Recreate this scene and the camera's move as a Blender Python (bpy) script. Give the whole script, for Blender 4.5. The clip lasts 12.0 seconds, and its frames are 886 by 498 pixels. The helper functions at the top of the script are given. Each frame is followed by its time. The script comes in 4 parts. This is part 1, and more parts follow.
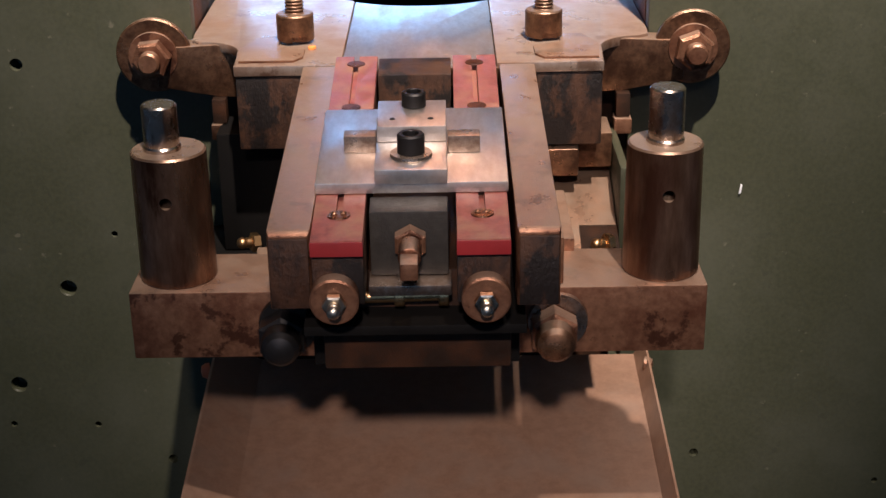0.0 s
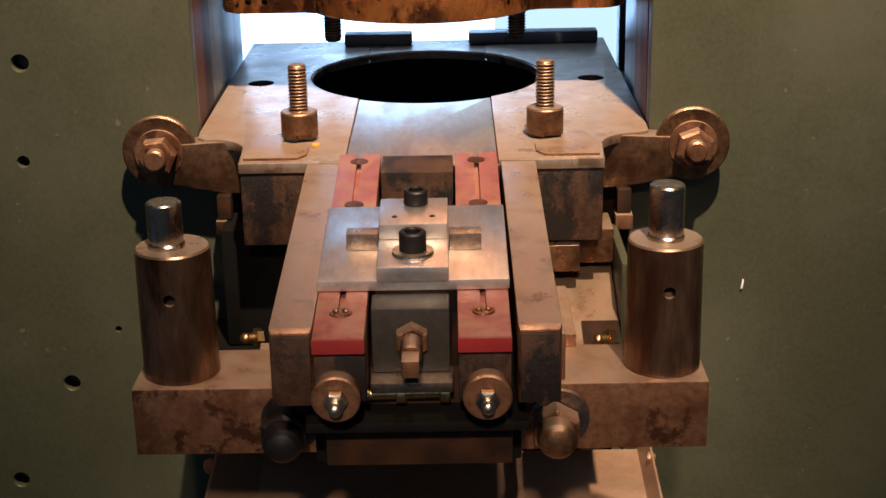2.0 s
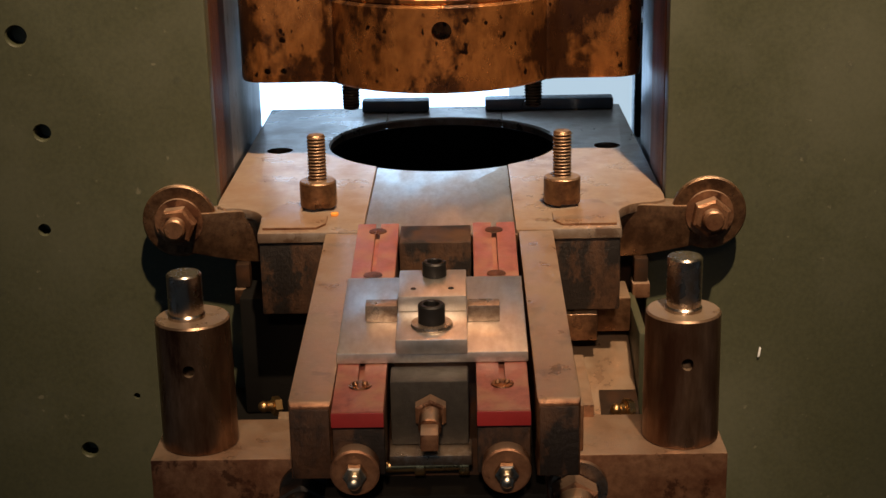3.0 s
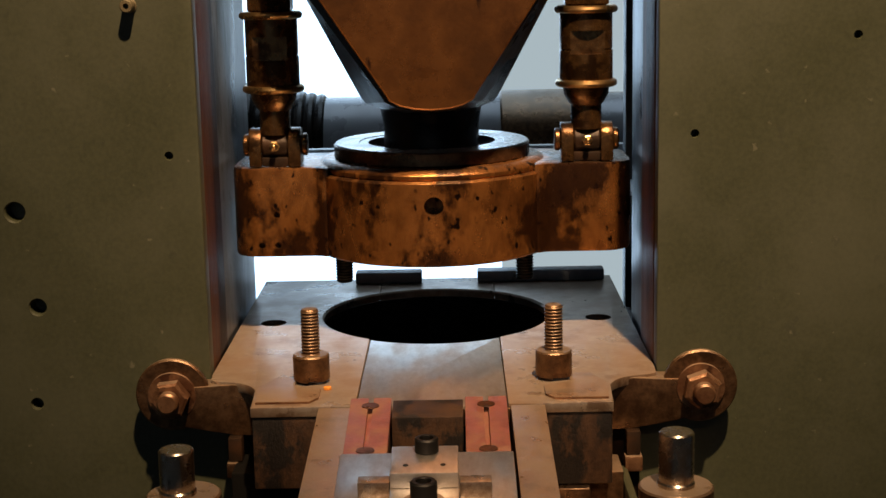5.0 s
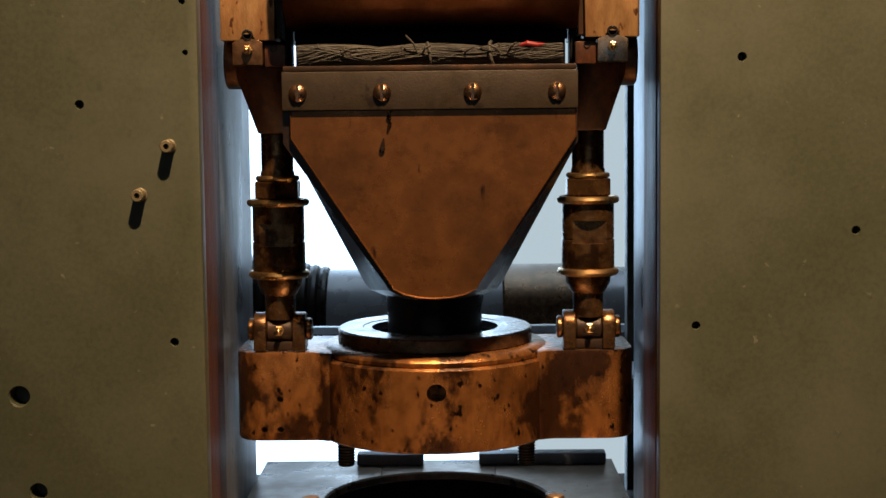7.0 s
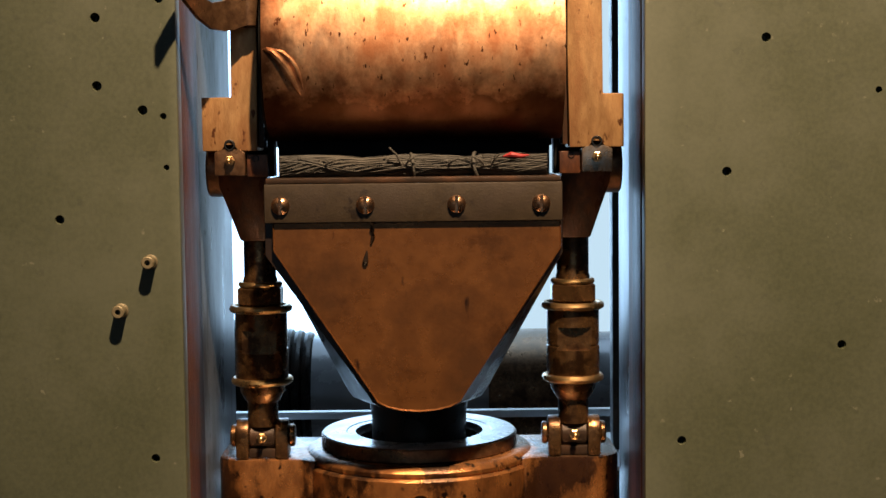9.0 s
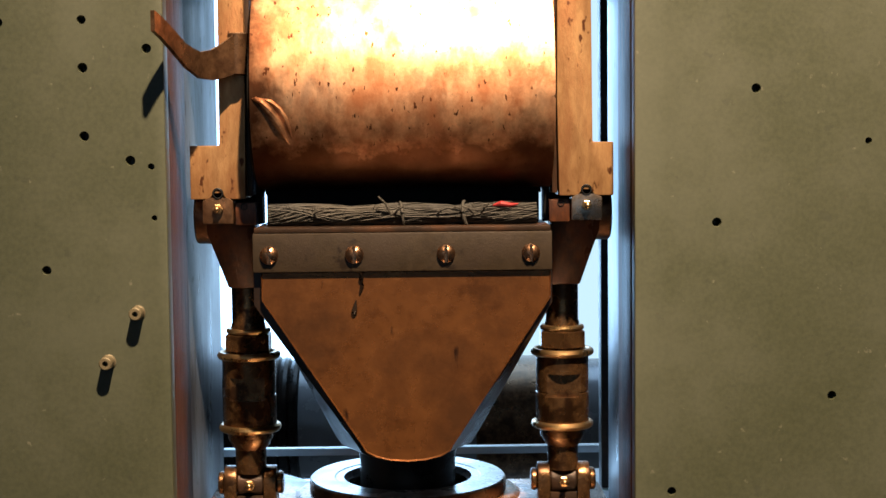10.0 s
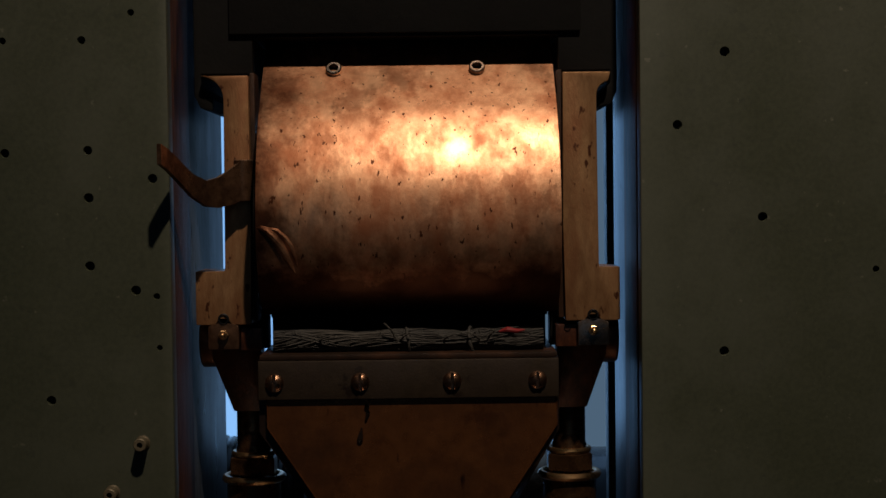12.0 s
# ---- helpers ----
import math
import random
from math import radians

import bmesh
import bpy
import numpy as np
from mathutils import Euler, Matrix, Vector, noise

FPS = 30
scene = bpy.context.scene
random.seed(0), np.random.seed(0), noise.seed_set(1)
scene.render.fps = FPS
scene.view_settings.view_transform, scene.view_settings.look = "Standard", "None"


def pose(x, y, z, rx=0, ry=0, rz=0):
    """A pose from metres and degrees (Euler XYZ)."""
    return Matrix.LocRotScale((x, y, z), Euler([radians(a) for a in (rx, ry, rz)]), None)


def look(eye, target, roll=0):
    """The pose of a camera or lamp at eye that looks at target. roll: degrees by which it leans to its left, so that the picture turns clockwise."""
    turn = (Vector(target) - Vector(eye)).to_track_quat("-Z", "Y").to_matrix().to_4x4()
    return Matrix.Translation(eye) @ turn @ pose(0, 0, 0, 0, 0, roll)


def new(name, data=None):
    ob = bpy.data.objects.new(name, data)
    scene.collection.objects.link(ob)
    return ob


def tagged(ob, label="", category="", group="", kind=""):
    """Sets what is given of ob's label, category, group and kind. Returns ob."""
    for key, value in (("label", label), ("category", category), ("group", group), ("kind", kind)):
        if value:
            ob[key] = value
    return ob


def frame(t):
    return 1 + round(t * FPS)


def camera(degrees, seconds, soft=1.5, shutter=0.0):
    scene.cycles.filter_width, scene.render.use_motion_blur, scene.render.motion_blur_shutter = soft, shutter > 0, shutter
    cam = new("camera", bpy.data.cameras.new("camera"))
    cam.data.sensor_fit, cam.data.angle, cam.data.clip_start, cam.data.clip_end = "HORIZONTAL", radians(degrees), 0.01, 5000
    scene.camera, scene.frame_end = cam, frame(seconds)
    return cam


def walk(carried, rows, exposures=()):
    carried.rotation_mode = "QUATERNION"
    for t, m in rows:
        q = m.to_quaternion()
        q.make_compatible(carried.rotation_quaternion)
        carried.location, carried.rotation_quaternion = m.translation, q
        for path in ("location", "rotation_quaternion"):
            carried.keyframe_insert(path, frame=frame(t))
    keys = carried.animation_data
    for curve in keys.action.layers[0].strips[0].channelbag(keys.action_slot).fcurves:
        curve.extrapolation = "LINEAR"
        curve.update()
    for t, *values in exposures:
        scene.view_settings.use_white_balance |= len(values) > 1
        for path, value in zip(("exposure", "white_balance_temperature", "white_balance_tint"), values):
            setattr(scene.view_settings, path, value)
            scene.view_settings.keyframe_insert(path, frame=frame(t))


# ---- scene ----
cam = camera(33.7, 12.0)
PATH = [
    (0, (0.013, -0.092, 1.374), (0.004, 1.746, 0.585), -1.0),
    (0.5, (0.014, -0.092, 1.375), (0.005, 1.754, 0.607), -0.8),
    (1, (0.014, -0.092, 1.376), (0.005, 1.764, 0.632), -0.9),
    (1.5, (0.015, -0.093, 1.377), (0.002, 1.776, 0.665), -1.1),
    (2, (0.015, -0.094, 1.378), (-0.001, 1.788, 0.703), -1.1),
    (2.5, (0.015, -0.095, 1.381), (-0.008, 1.8, 0.741), -1.2),
    (3, (0.013, -0.095, 1.386), (-0.02, 1.811, 0.781), -1.2),
    (3.2, (0.013, -0.096, 1.387), (-0.026, 1.817, 0.804), -1.2),
    (4.8, (0.015, -0.099, 1.393), (-0.013, 1.857, 0.978), -1.3),
    (5, (0.014, -0.099, 1.393), (-0.007, 1.862, 1.002), -1.2),
    (5.5, (0.016, -0.1, 1.397), (0.001, 1.871, 1.055), -1.0),
    (6, (0.015, -0.101, 1.401), (0.002, 1.877, 1.108), -0.7),
    (6.5, (0.014, -0.101, 1.406), (-0.003, 1.884, 1.169), -0.6),
    (7, (0.013, -0.103, 1.409), (-0.006, 1.889, 1.232), -0.6),
    (7.5, (0.013, -0.103, 1.413), (0.003, 1.892, 1.272), -0.6),
    (7.7, (0.013, -0.102, 1.418), (0.01, 1.894, 1.285), -0.6),
    (9.5, (0.015, -0.092, 1.466), (0.018, 1.902, 1.315), -0.7),
    (10, (0.013, -0.09, 1.476), (0.033, 1.905, 1.337), -0.6),
    (10.5, (0.013, -0.088, 1.489), (0.036, 1.907, 1.355), -0.5),
    (11, (0.012, -0.086, 1.499), (0.043, 1.911, 1.388), -0.3),
    (11.5, (0.013, -0.086, 1.507), (0.028, 1.912, 1.441), -0.5),
    (12, (0.014, -0.086, 1.513), (0.025, 1.913, 1.446), -0.7),
]
walk(cam, [(t, look(eye, target, roll)) for t, eye, target, roll in PATH],
     [(0, 0.25, 4950, 16), (2.2, 0.22, 6050, 14), (3.0, -0.35, 6600, 13), (5.0, -0.72, 7400, 14), (6.0, -0.5, 7300, 14), (7.5, -0.45, 7100, 14), (9.5, 0.08, 6300, 9), (10.8, 0.25, 5950, 9), (11.1, -0.1, 5950, 9), (11.4, -1.85, 5500, 9), (11.7, -2.75, 5250, 9), (12, -2.8, 5200, 9)])
# ---- world and lights ----
world = bpy.data.worlds.new("hall")
scene.world = world
world.use_nodes = True
world.node_tree.nodes["Background"].inputs[0].default_value = (0.55, 0.62, 0.8, 1)
world.node_tree.nodes["Background"].inputs[1].default_value = 0.018


def lamp(name, kind, place, target, watts, colour, size, cone=40):
    data = bpy.data.lights.new(name, kind)
    data.energy, data.color = watts, colour
    if kind == "SPOT":
        data.shadow_soft_size, data.spot_size, data.spot_blend = size, radians(cone), 1.0
    elif kind == "AREA":
        data.shape, data.size, data.size_y = "RECTANGLE", size[0], size[1]
    ob = new(name, data)
    ob.matrix_world = look(place, target)
    return ob


lamp("hall_spotlight", "SPOT", (0.29, -0.44, 3.18), (0.09, 0.62, 1.77), 930, (1.0, 0.72, 0.45), 0.03, 31)
lamp("low_spotlight", "SPOT", (-0.02, -1.0, 2.15), (0.04, 0.5, 1.03), 105, (1.0, 0.70, 0.46), 0.04, 13)


# ---- mesh helpers ----
def frame_of(direction):
    return Vector(direction).normalized().to_track_quat("Z", "Y").to_matrix().to_4x4()


def box(x0, x1, y0, y1, z0, z1, bevel=0.0006, seg=2):
    bm = bmesh.new()
    bmesh.ops.create_cube(bm, size=1)
    for v in bm.verts:
        v.co = Vector(((x0 + x1) / 2 + v.co.x * (x1 - x0), (y0 + y1) / 2 + v.co.y * (y1 - y0), (z0 + z1) / 2 + v.co.z * (z1 - z0)))
    if bevel:
        bmesh.ops.bevel(bm, geom=list(bm.edges), offset=bevel, segments=seg, affect="EDGES", profile=0.6)
    return bm


def prism(outline, axis, a, b, bevel=0.0006):
    """An outline of (u, v) drawn out along an axis from a to b. x: (y, z), y: (x, z), z: (x, y)."""
    bm = bmesh.new()

    def at(u, v, w):
        return {"x": (w, u, v), "y": (u, w, v), "z": (u, v, w)}[axis]
    low = [bm.verts.new(at(u, v, a)) for u, v in outline]
    top = [bm.verts.new(at(u, v, b)) for u, v in outline]
    n = len(outline)
    bm.faces.new(low)
    bm.faces.new(top[::-1])
    for i in range(n):
        bm.faces.new((low[i], top[i], top[(i + 1) % n], low[(i + 1) % n]))
    bmesh.ops.recalc_face_normals(bm, faces=bm.faces)
    if bevel:
        sharp = [e for e in bm.edges if len(e.link_faces) == 2 and e.calc_face_angle(0) > 0.5]
        bmesh.ops.bevel(bm, geom=sharp, offset=bevel, segments=2, affect="EDGES", profile=0.6)
    bmesh.ops.triangulate(bm, faces=[f for f in bm.faces if len(f.verts) > 4], ngon_method="EAR_CLIP")
    return bm


def lathe(profile, origin, direction=(0, 0, 1), seg=48):
    """A profile of (radius, height) turned round a line."""
    bm = bmesh.new()
    m = Matrix.Translation(origin) @ frame_of(direction)
    rings = []
    for r, h in profile:
        if r < 1e-6:
            rings.append([bm.verts.new(m @ Vector((0, 0, h)))])
        else:
            rings.append([bm.verts.new(m @ Vector((r * math.cos(2 * math.pi * k / seg), r * math.sin(2 * math.pi * k / seg), h))) for k in range(seg)])
    for a, b in zip(rings, rings[1:]):
        for k in range(seg):
            q = [a[k % len(a)], a[(k + 1) % len(a)], b[(k + 1) % len(b)], b[k % len(b)]]
            q = list(dict.fromkeys(q))
            if len(q) > 2:
                bm.faces.new(q)
    bmesh.ops.recalc_face_normals(bm, faces=bm.faces)
    return bm


def rod(p, q, r, seg=32, soft=0.0004, r2=None):
    """A round bar from p to q with softened ends."""
    d = Vector(q) - Vector(p)
    n = d.length
    r2 = r if r2 is None else r2
    return lathe([(0, 0), (r - soft, 0), (r, soft), (r2, n - soft), (r2 - soft, n), (0, n)], p, d, seg)


def tube(p, q, r, inner, depth=None, seg=40, soft=0.0004):
    """A round bar with a bore from its far end q."""
    d = Vector(q) - Vector(p)
    n = d.length
    depth = n * 0.98 if depth is None else depth
    return lathe([(0, 0), (r - soft, 0), (r, soft), (r, n - soft), (r - soft, n), (inner, n), (inner, n - depth), (0, n - depth)], p, d, seg)


def hexagon(p, direction, flats, height, turn=0.0, soft=0.0005):
    """A hexagon nut or head with chamfered corners."""
    bm = bmesh.new()
    m = Matrix.Translation(p) @ frame_of(direction)
    corner = flats / 2 / math.cos(math.pi / 6)
    c = corner - flats / 2
    rows = ((flats / 2, 0), (corner, c * 0.6), (corner, height - c * 0.6), (flats / 2 * 0.97, height))
    rings = [[bm.verts.new(m @ Vector((r * math.cos(math.pi * k / 3 + turn), r * math.sin(math.pi * k / 3 + turn), h))) for k in range(6)] for r, h in rows]
    bm.faces.new(rings[0])
    bm.faces.new(rings[-1])
    for a, b in zip(rings, rings[1:]):
        for k in range(6):
            bm.faces.new((a[k], a[(k + 1) % 6], b[(k + 1) % 6], b[k]))
    bmesh.ops.recalc_face_normals(bm, faces=bm.faces)
    return bm


def thread(p, q, r, pitch, seg=24):
    """A screw thread as a stack of turned ridges with a chamfered end at q."""
    d = Vector(q) - Vector(p)
    n = d.length
    prof, h = [(0, 0)], 0.0
    while h + pitch < n - r * 0.15:
        prof += [(r * 0.86, h + pitch * 0.1), (r, h + pitch * 0.45), (r, h + pitch * 0.6), (r * 0.86, h + pitch * 0.95)]
        h += pitch
    prof += [(r * 0.93, n - r * 0.16), (r * 0.8, n), (0, n)]
    return lathe(prof, p, d, seg)


def loft(rings, close=True):
    bm = bmesh.new()
    vs = [[bm.verts.new(c) for c in ring] for ring in rings]
    n = len(vs[0])
    for a, b in zip(vs, vs[1:]):
        for k in range(n):
            bm.faces.new((a[k], a[(k + 1) % n], b[(k + 1) % n], b[k]))
    if close:
        bm.faces.new(vs[0])
        bm.faces.new(vs[-1])
    bmesh.ops.recalc_face_normals(bm, faces=bm.faces)
    return bm


def merged(*parts):
    bm = bmesh.new()
    for b in parts:
        me = bpy.data.meshes.new("join")
        b.to_mesh(me)
        bm.from_mesh(me)
        bpy.data.meshes.remove(me)
        b.free()
    return bm


def link(name, bm, material):
    me = bpy.data.meshes.new(name)
    bm.to_mesh(me)
    bm.free()
    for p in me.polygons:
        p.use_smooth = True
    me.set_sharp_from_angle(angle=radians(27))
    me.materials.append(material)
    return new(name, me)


def part(name, bm, material, parent, label=""):
    ob = link(name, bm, material)
    ob.parent = parent
    ob.matrix_parent_inverse = parent.matrix_world.inverted()
    return tagged(ob, label)


def thing(name, label, category, group="", at=(0, 0, 0)):
    ob = new(name)
    ob.empty_display_size = 0.02
    ob.location = at
    ob.matrix_world = Matrix.Translation(at)
    return tagged(ob, label, category, group)


def drilled(ob, cutters):
    """Cuts the given closed meshes out of an object, for good."""
    for bm in cutters:
        me = bpy.data.meshes.new("cut")
        bm.to_mesh(me)
        bm.free()
        c = new("cut", me)
        mod = ob.modifiers.new("cut", "BOOLEAN")
        mod.operation, mod.solver, mod.object = "DIFFERENCE", "EXACT", c
        bpy.context.view_layer.update()
        done = bpy.data.meshes.new_from_object(ob.evaluated_get(bpy.context.evaluated_depsgraph_get()))
        ob.modifiers.clear()
        ob.data = done
        bpy.data.objects.remove(c)
    for p in ob.data.polygons:
        p.use_smooth = True
    ob.data.set_sharp_from_angle(angle=radians(27))
    return ob


# ---- materials ----
def mat(name, base, dark, metallic, rough, scale=60.0, amount=0.5, stain=None, stain_scale=18.0, stain_amount=0.5, bump=0.15, streak=(1, 1, 1), rough_var=0.12, bump_scale=None, pits=None, dust=None, patina=None):
    """A worn surface: base and dark vary over a fine grain, a stain colour over large patches, with relief."""
    m = bpy.data.materials.new(name)
    m.use_nodes = True
    nt = m.node_tree
    N, L = nt.nodes, nt.links
    bsdf = N["Principled BSDF"]
    co = N.new("ShaderNodeTexCoord")
    mp = N.new("ShaderNodeMapping")
    mp.inputs["Scale"].default_value = streak
    L.new(co.outputs["Object"], mp.inputs["Vector"])

    def noise_node(s, detail, r):
        n = N.new("ShaderNodeTexNoise")
        n.inputs["Scale"].default_value, n.inputs["Detail"].default_value, n.inputs["Roughness"].default_value = s, detail, r
        L.new(mp.outputs["Vector"], n.inputs["Vector"])
        return n

    def ramp(src, lo, hi):
        n = N.new("ShaderNodeMapRange")
        n.inputs["From Min"].default_value, n.inputs["From Max"].default_value = lo, hi
        L.new(src, n.inputs["Value"])
        return n.outputs["Result"]

    def mixed(f, a, b):
        n = N.new("ShaderNodeMix")
        n.data_type = "RGBA"
        for sock, v in ((n.inputs["Factor"], f), (n.inputs["A"], a), (n.inputs["B"], b)):
            if hasattr(v, "is_linked"):
                L.new(v, sock)
            else:
                sock.default_value = v if isinstance(v, float) else (*v, 1)
        return n.outputs["Result"]

    def times(a, k):
        n = N.new("ShaderNodeMath")
        n.operation = "MULTIPLY"
        L.new(a, n.inputs[0])
        n.inputs[1].default_value = k
        return n.outputs[0]
    fine = noise_node(scale, 8, 0.65)
    big = noise_node(stain_scale, 6, 0.62)
    f1 = times(ramp(fine.outputs["Fac"], 0.38, 0.68), amount)
    colour = mixed(f1, base, dark)
    if stain:
        f2 = times(ramp(big.outputs["Fac"], 0.46, 0.64), stain_amount)
        colour = mixed(f2, colour, stain)
    bsdf.inputs["Metallic"].default_value = metallic
    if pits:
        mp2 = N.new("ShaderNodeMapping")
        mp2.inputs["Scale"].default_value = pits[4]
        L.new(co.outputs["Object"], mp2.inputs["Vector"])
        pn = N.new("ShaderNodeTexNoise")
        pn.inputs["Scale"].default_value, pn.inputs["Detail"].default_value = pits[0], 4
        L.new(mp2.outputs["Vector"], pn.inputs["Vector"])
        colour = mixed(ramp(pn.outputs["Fac"], pits[1], pits[2]), colour, pits[3])
    if patina:
        # sharp-edged dark oil and oxide patches, broken up by a finer grain
        big2, fine2 = noise_node(patina[0], 3, 0.5), noise_node(patina[0] * 7, 5, 0.7)
        add = N.new("ShaderNodeMath")
        add.operation = "MULTIPLY_ADD"
        L.new(fine2.outputs["Fac"], add.inputs[0])
        add.inputs[1].default_value = 0.35
        L.new(big2.outputs["Fac"], add.inputs[2])
        colour = mixed(times(ramp(add.outputs[0], patina[1], patina[2]), patina[4]), colour, patina[3])
    if dust:
        # dust lies on what faces up
        geo = N.new("ShaderNodeNewGeometry")
        sep = N.new("ShaderNodeSeparateXYZ")
        L.new(geo.outputs["Normal"], sep.inputs["Vector"])
        up = ramp(sep.outputs["Z"], 0.55, 0.9)
        patch = N.new("ShaderNodeMath")
        patch.operation = "MULTIPLY"
        L.new(up, patch.inputs[0])
        L.new(ramp(big.outputs["Fac"], 0.0, 0.6), patch.inputs[1])
        f3 = times(patch.outputs[0], dust[1])
        colour = mixed(f3, colour, dust[0])
        inv = N.new("ShaderNodeMapRange")
        inv.inputs["To Min"].default_value, inv.inputs["To Max"].default_value = metallic, metallic * 0.25
        L.new(f3, inv.inputs["Value"])
        L.new(inv.outputs["Result"], bsdf.inputs["Metallic"])
    L.new(colour, bsdf.inputs["Base Color"])
    rr = N.new("ShaderNodeMapRange")
    rr.inputs["From Min"].default_value, rr.inputs["From Max"].default_value = 0.3, 0.7
    rr.inputs["To Min"].default_value, rr.inputs["To Max"].default_value = max(0.05, rough - rough_var), min(1, rough + rough_var)
    L.new(big.outputs["Fac"], rr.inputs["Value"])
    L.new(rr.outputs["Result"], bsdf.inputs["Roughness"])
    grain = noise_node(bump_scale or scale * 4, 6, 0.7)
    bp = N.new("ShaderNodeBump")
    bp.inputs["Strength"].default_value, bp.inputs["Distance"].default_value = bump, 0.001
    L.new(grain.outputs["Fac"], bp.inputs["Height"])
    L.new(bp.outputs["Normal"], bsdf.inputs["Normal"])
    return m


def heat_stain_and_shade(m):
    """A dark heat stain along the west edge and painted shade on the lower rim of the copper sheet, with ragged
    borders.
    """
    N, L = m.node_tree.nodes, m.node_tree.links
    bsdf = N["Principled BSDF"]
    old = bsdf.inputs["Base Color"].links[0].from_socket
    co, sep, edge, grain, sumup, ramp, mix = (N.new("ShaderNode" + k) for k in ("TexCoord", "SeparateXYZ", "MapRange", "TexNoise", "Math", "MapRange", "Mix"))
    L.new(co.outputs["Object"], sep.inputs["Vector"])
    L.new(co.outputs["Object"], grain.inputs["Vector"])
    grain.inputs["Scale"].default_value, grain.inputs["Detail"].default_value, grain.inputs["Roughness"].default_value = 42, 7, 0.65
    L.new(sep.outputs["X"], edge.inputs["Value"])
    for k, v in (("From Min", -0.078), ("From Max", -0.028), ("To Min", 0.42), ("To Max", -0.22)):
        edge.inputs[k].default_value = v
    # darkens towards the lower rim: shade under the belly painted into the copper
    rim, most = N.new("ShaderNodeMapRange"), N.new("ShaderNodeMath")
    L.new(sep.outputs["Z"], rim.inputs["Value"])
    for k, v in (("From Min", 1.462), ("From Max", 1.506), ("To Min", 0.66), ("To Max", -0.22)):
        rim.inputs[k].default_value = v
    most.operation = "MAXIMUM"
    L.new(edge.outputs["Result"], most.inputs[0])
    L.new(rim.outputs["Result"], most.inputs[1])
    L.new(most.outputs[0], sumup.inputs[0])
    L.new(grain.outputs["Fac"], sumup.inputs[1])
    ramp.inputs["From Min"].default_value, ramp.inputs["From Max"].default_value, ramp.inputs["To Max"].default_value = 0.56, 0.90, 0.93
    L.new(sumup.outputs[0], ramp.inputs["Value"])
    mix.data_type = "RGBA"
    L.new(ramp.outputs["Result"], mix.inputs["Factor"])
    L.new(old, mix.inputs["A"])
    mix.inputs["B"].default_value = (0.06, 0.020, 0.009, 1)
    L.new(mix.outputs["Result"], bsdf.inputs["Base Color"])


DUST = (0.36, 0.27, 0.19)
GREEN = mat("green_panel_paint", (0.046, 0.049, 0.027), (0.031, 0.034, 0.018), 0, 0.52, 420, 0.8, (0.054, 0.057, 0.036), 14, 0.4, 0.10, bump_scale=1500, pits=(170, 0.70, 0.76, (0.085, 0.083, 0.055), (1, 1, 1)), patina=(90, 0.84, 0.88, (0.022, 0.024, 0.016), 0.3))
REVEAL = mat("pale_blue_grey_paint", (0.10, 0.115, 0.145), (0.055, 0.065, 0.085), 0.1, 0.36, 60, 0.7, (0.05, 0.052, 0.06), 16, 0.6, 0.25, streak=(1, 1, 0.3), pits=(150, 0.635, 0.67, (0.010, 0.010, 0.012), (1, 1, 0.7)), patina=(26, 0.76, 0.80, (0.02, 0.019, 0.022), 0.8))
EDGE = mat("chipped_brown_primer", (0.11, 0.042, 0.018), (0.034, 0.014, 0.008), 0, 0.5, 180, 0.8, (0.075, 0.040, 0.028), 30, 0.5, 0.4, streak=(1, 1, 0.15), patina=(24, 0.67, 0.73, (0.008, 0.006, 0.006), 0.85))
EDGE.node_tree.nodes["Principled BSDF"].inputs["Specular IOR Level"].default_value = 0.15
STEEL = mat("worn_bare_steel", (0.46, 0.375, 0.30), (0.22, 0.15, 0.105), 1, 0.32, 320, 0.75, (0.16, 0.092, 0.055), 80, 0.7, 0.15, dust=(DUST, 0.35))
POST = mat("browned_turned_steel", (0.33, 0.20, 0.125), (0.11, 0.052, 0.028), 0.9, 0.32, 150, 0.8, (0.075, 0.028, 0.014), 48, 0.9, 0.12, streak=(1, 1, 0.22), dust=(DUST, 0.8), patina=(34, 0.72, 0.80, (0.05, 0.018, 0.009), 0.8))
BRIGHT = mat("ground_steel", (0.72, 0.69, 0.65), (0.50, 0.45, 0.40), 0.95, 0.38, 300, 0.6, (0.46, 0.37, 0.30), 60, 0.55, 0.06, streak=(1, 0.4, 1))
POLISH = mat("polished_steel", (0.60, 0.53, 0.46), (0.36, 0.29, 0.23), 1, 0.26, 260, 0.5, (0.2, 0.13, 0.085), 80, 0.6, 0.05, pits=(240, 0.6, 0.7, (0.13, 0.075, 0.045), (1, 1, 0.4)))
BROWN = mat("brown_oiled_steel", (0.25, 0.135, 0.07), (0.09, 0.042, 0.022), 0.85, 0.33, 260, 0.8, (0.045, 0.02, 0.011), 70, 0.8, 0.25, dust=(DUST, 0.6))
DARK = mat("dark_oily_iron", (0.030, 0.018, 0.012), (0.013, 0.008, 0.005), 0.3, 0.42, 240, 0.8, (0.06, 0.025, 0.011), 60, 0.8, 0.3)
DARK.node_tree.nodes["Principled BSDF"].inputs["Specular IOR Level"].default_value = 0.25
MAROON = mat("dark_red_brown_iron", (0.105, 0.036, 0.014), (0.045, 0.015, 0.007), 0.35, 0.34, 240, 0.8, (0.014, 0.006, 0.004), 60, 0.8, 0.25, streak=(1, 1, 0.4))
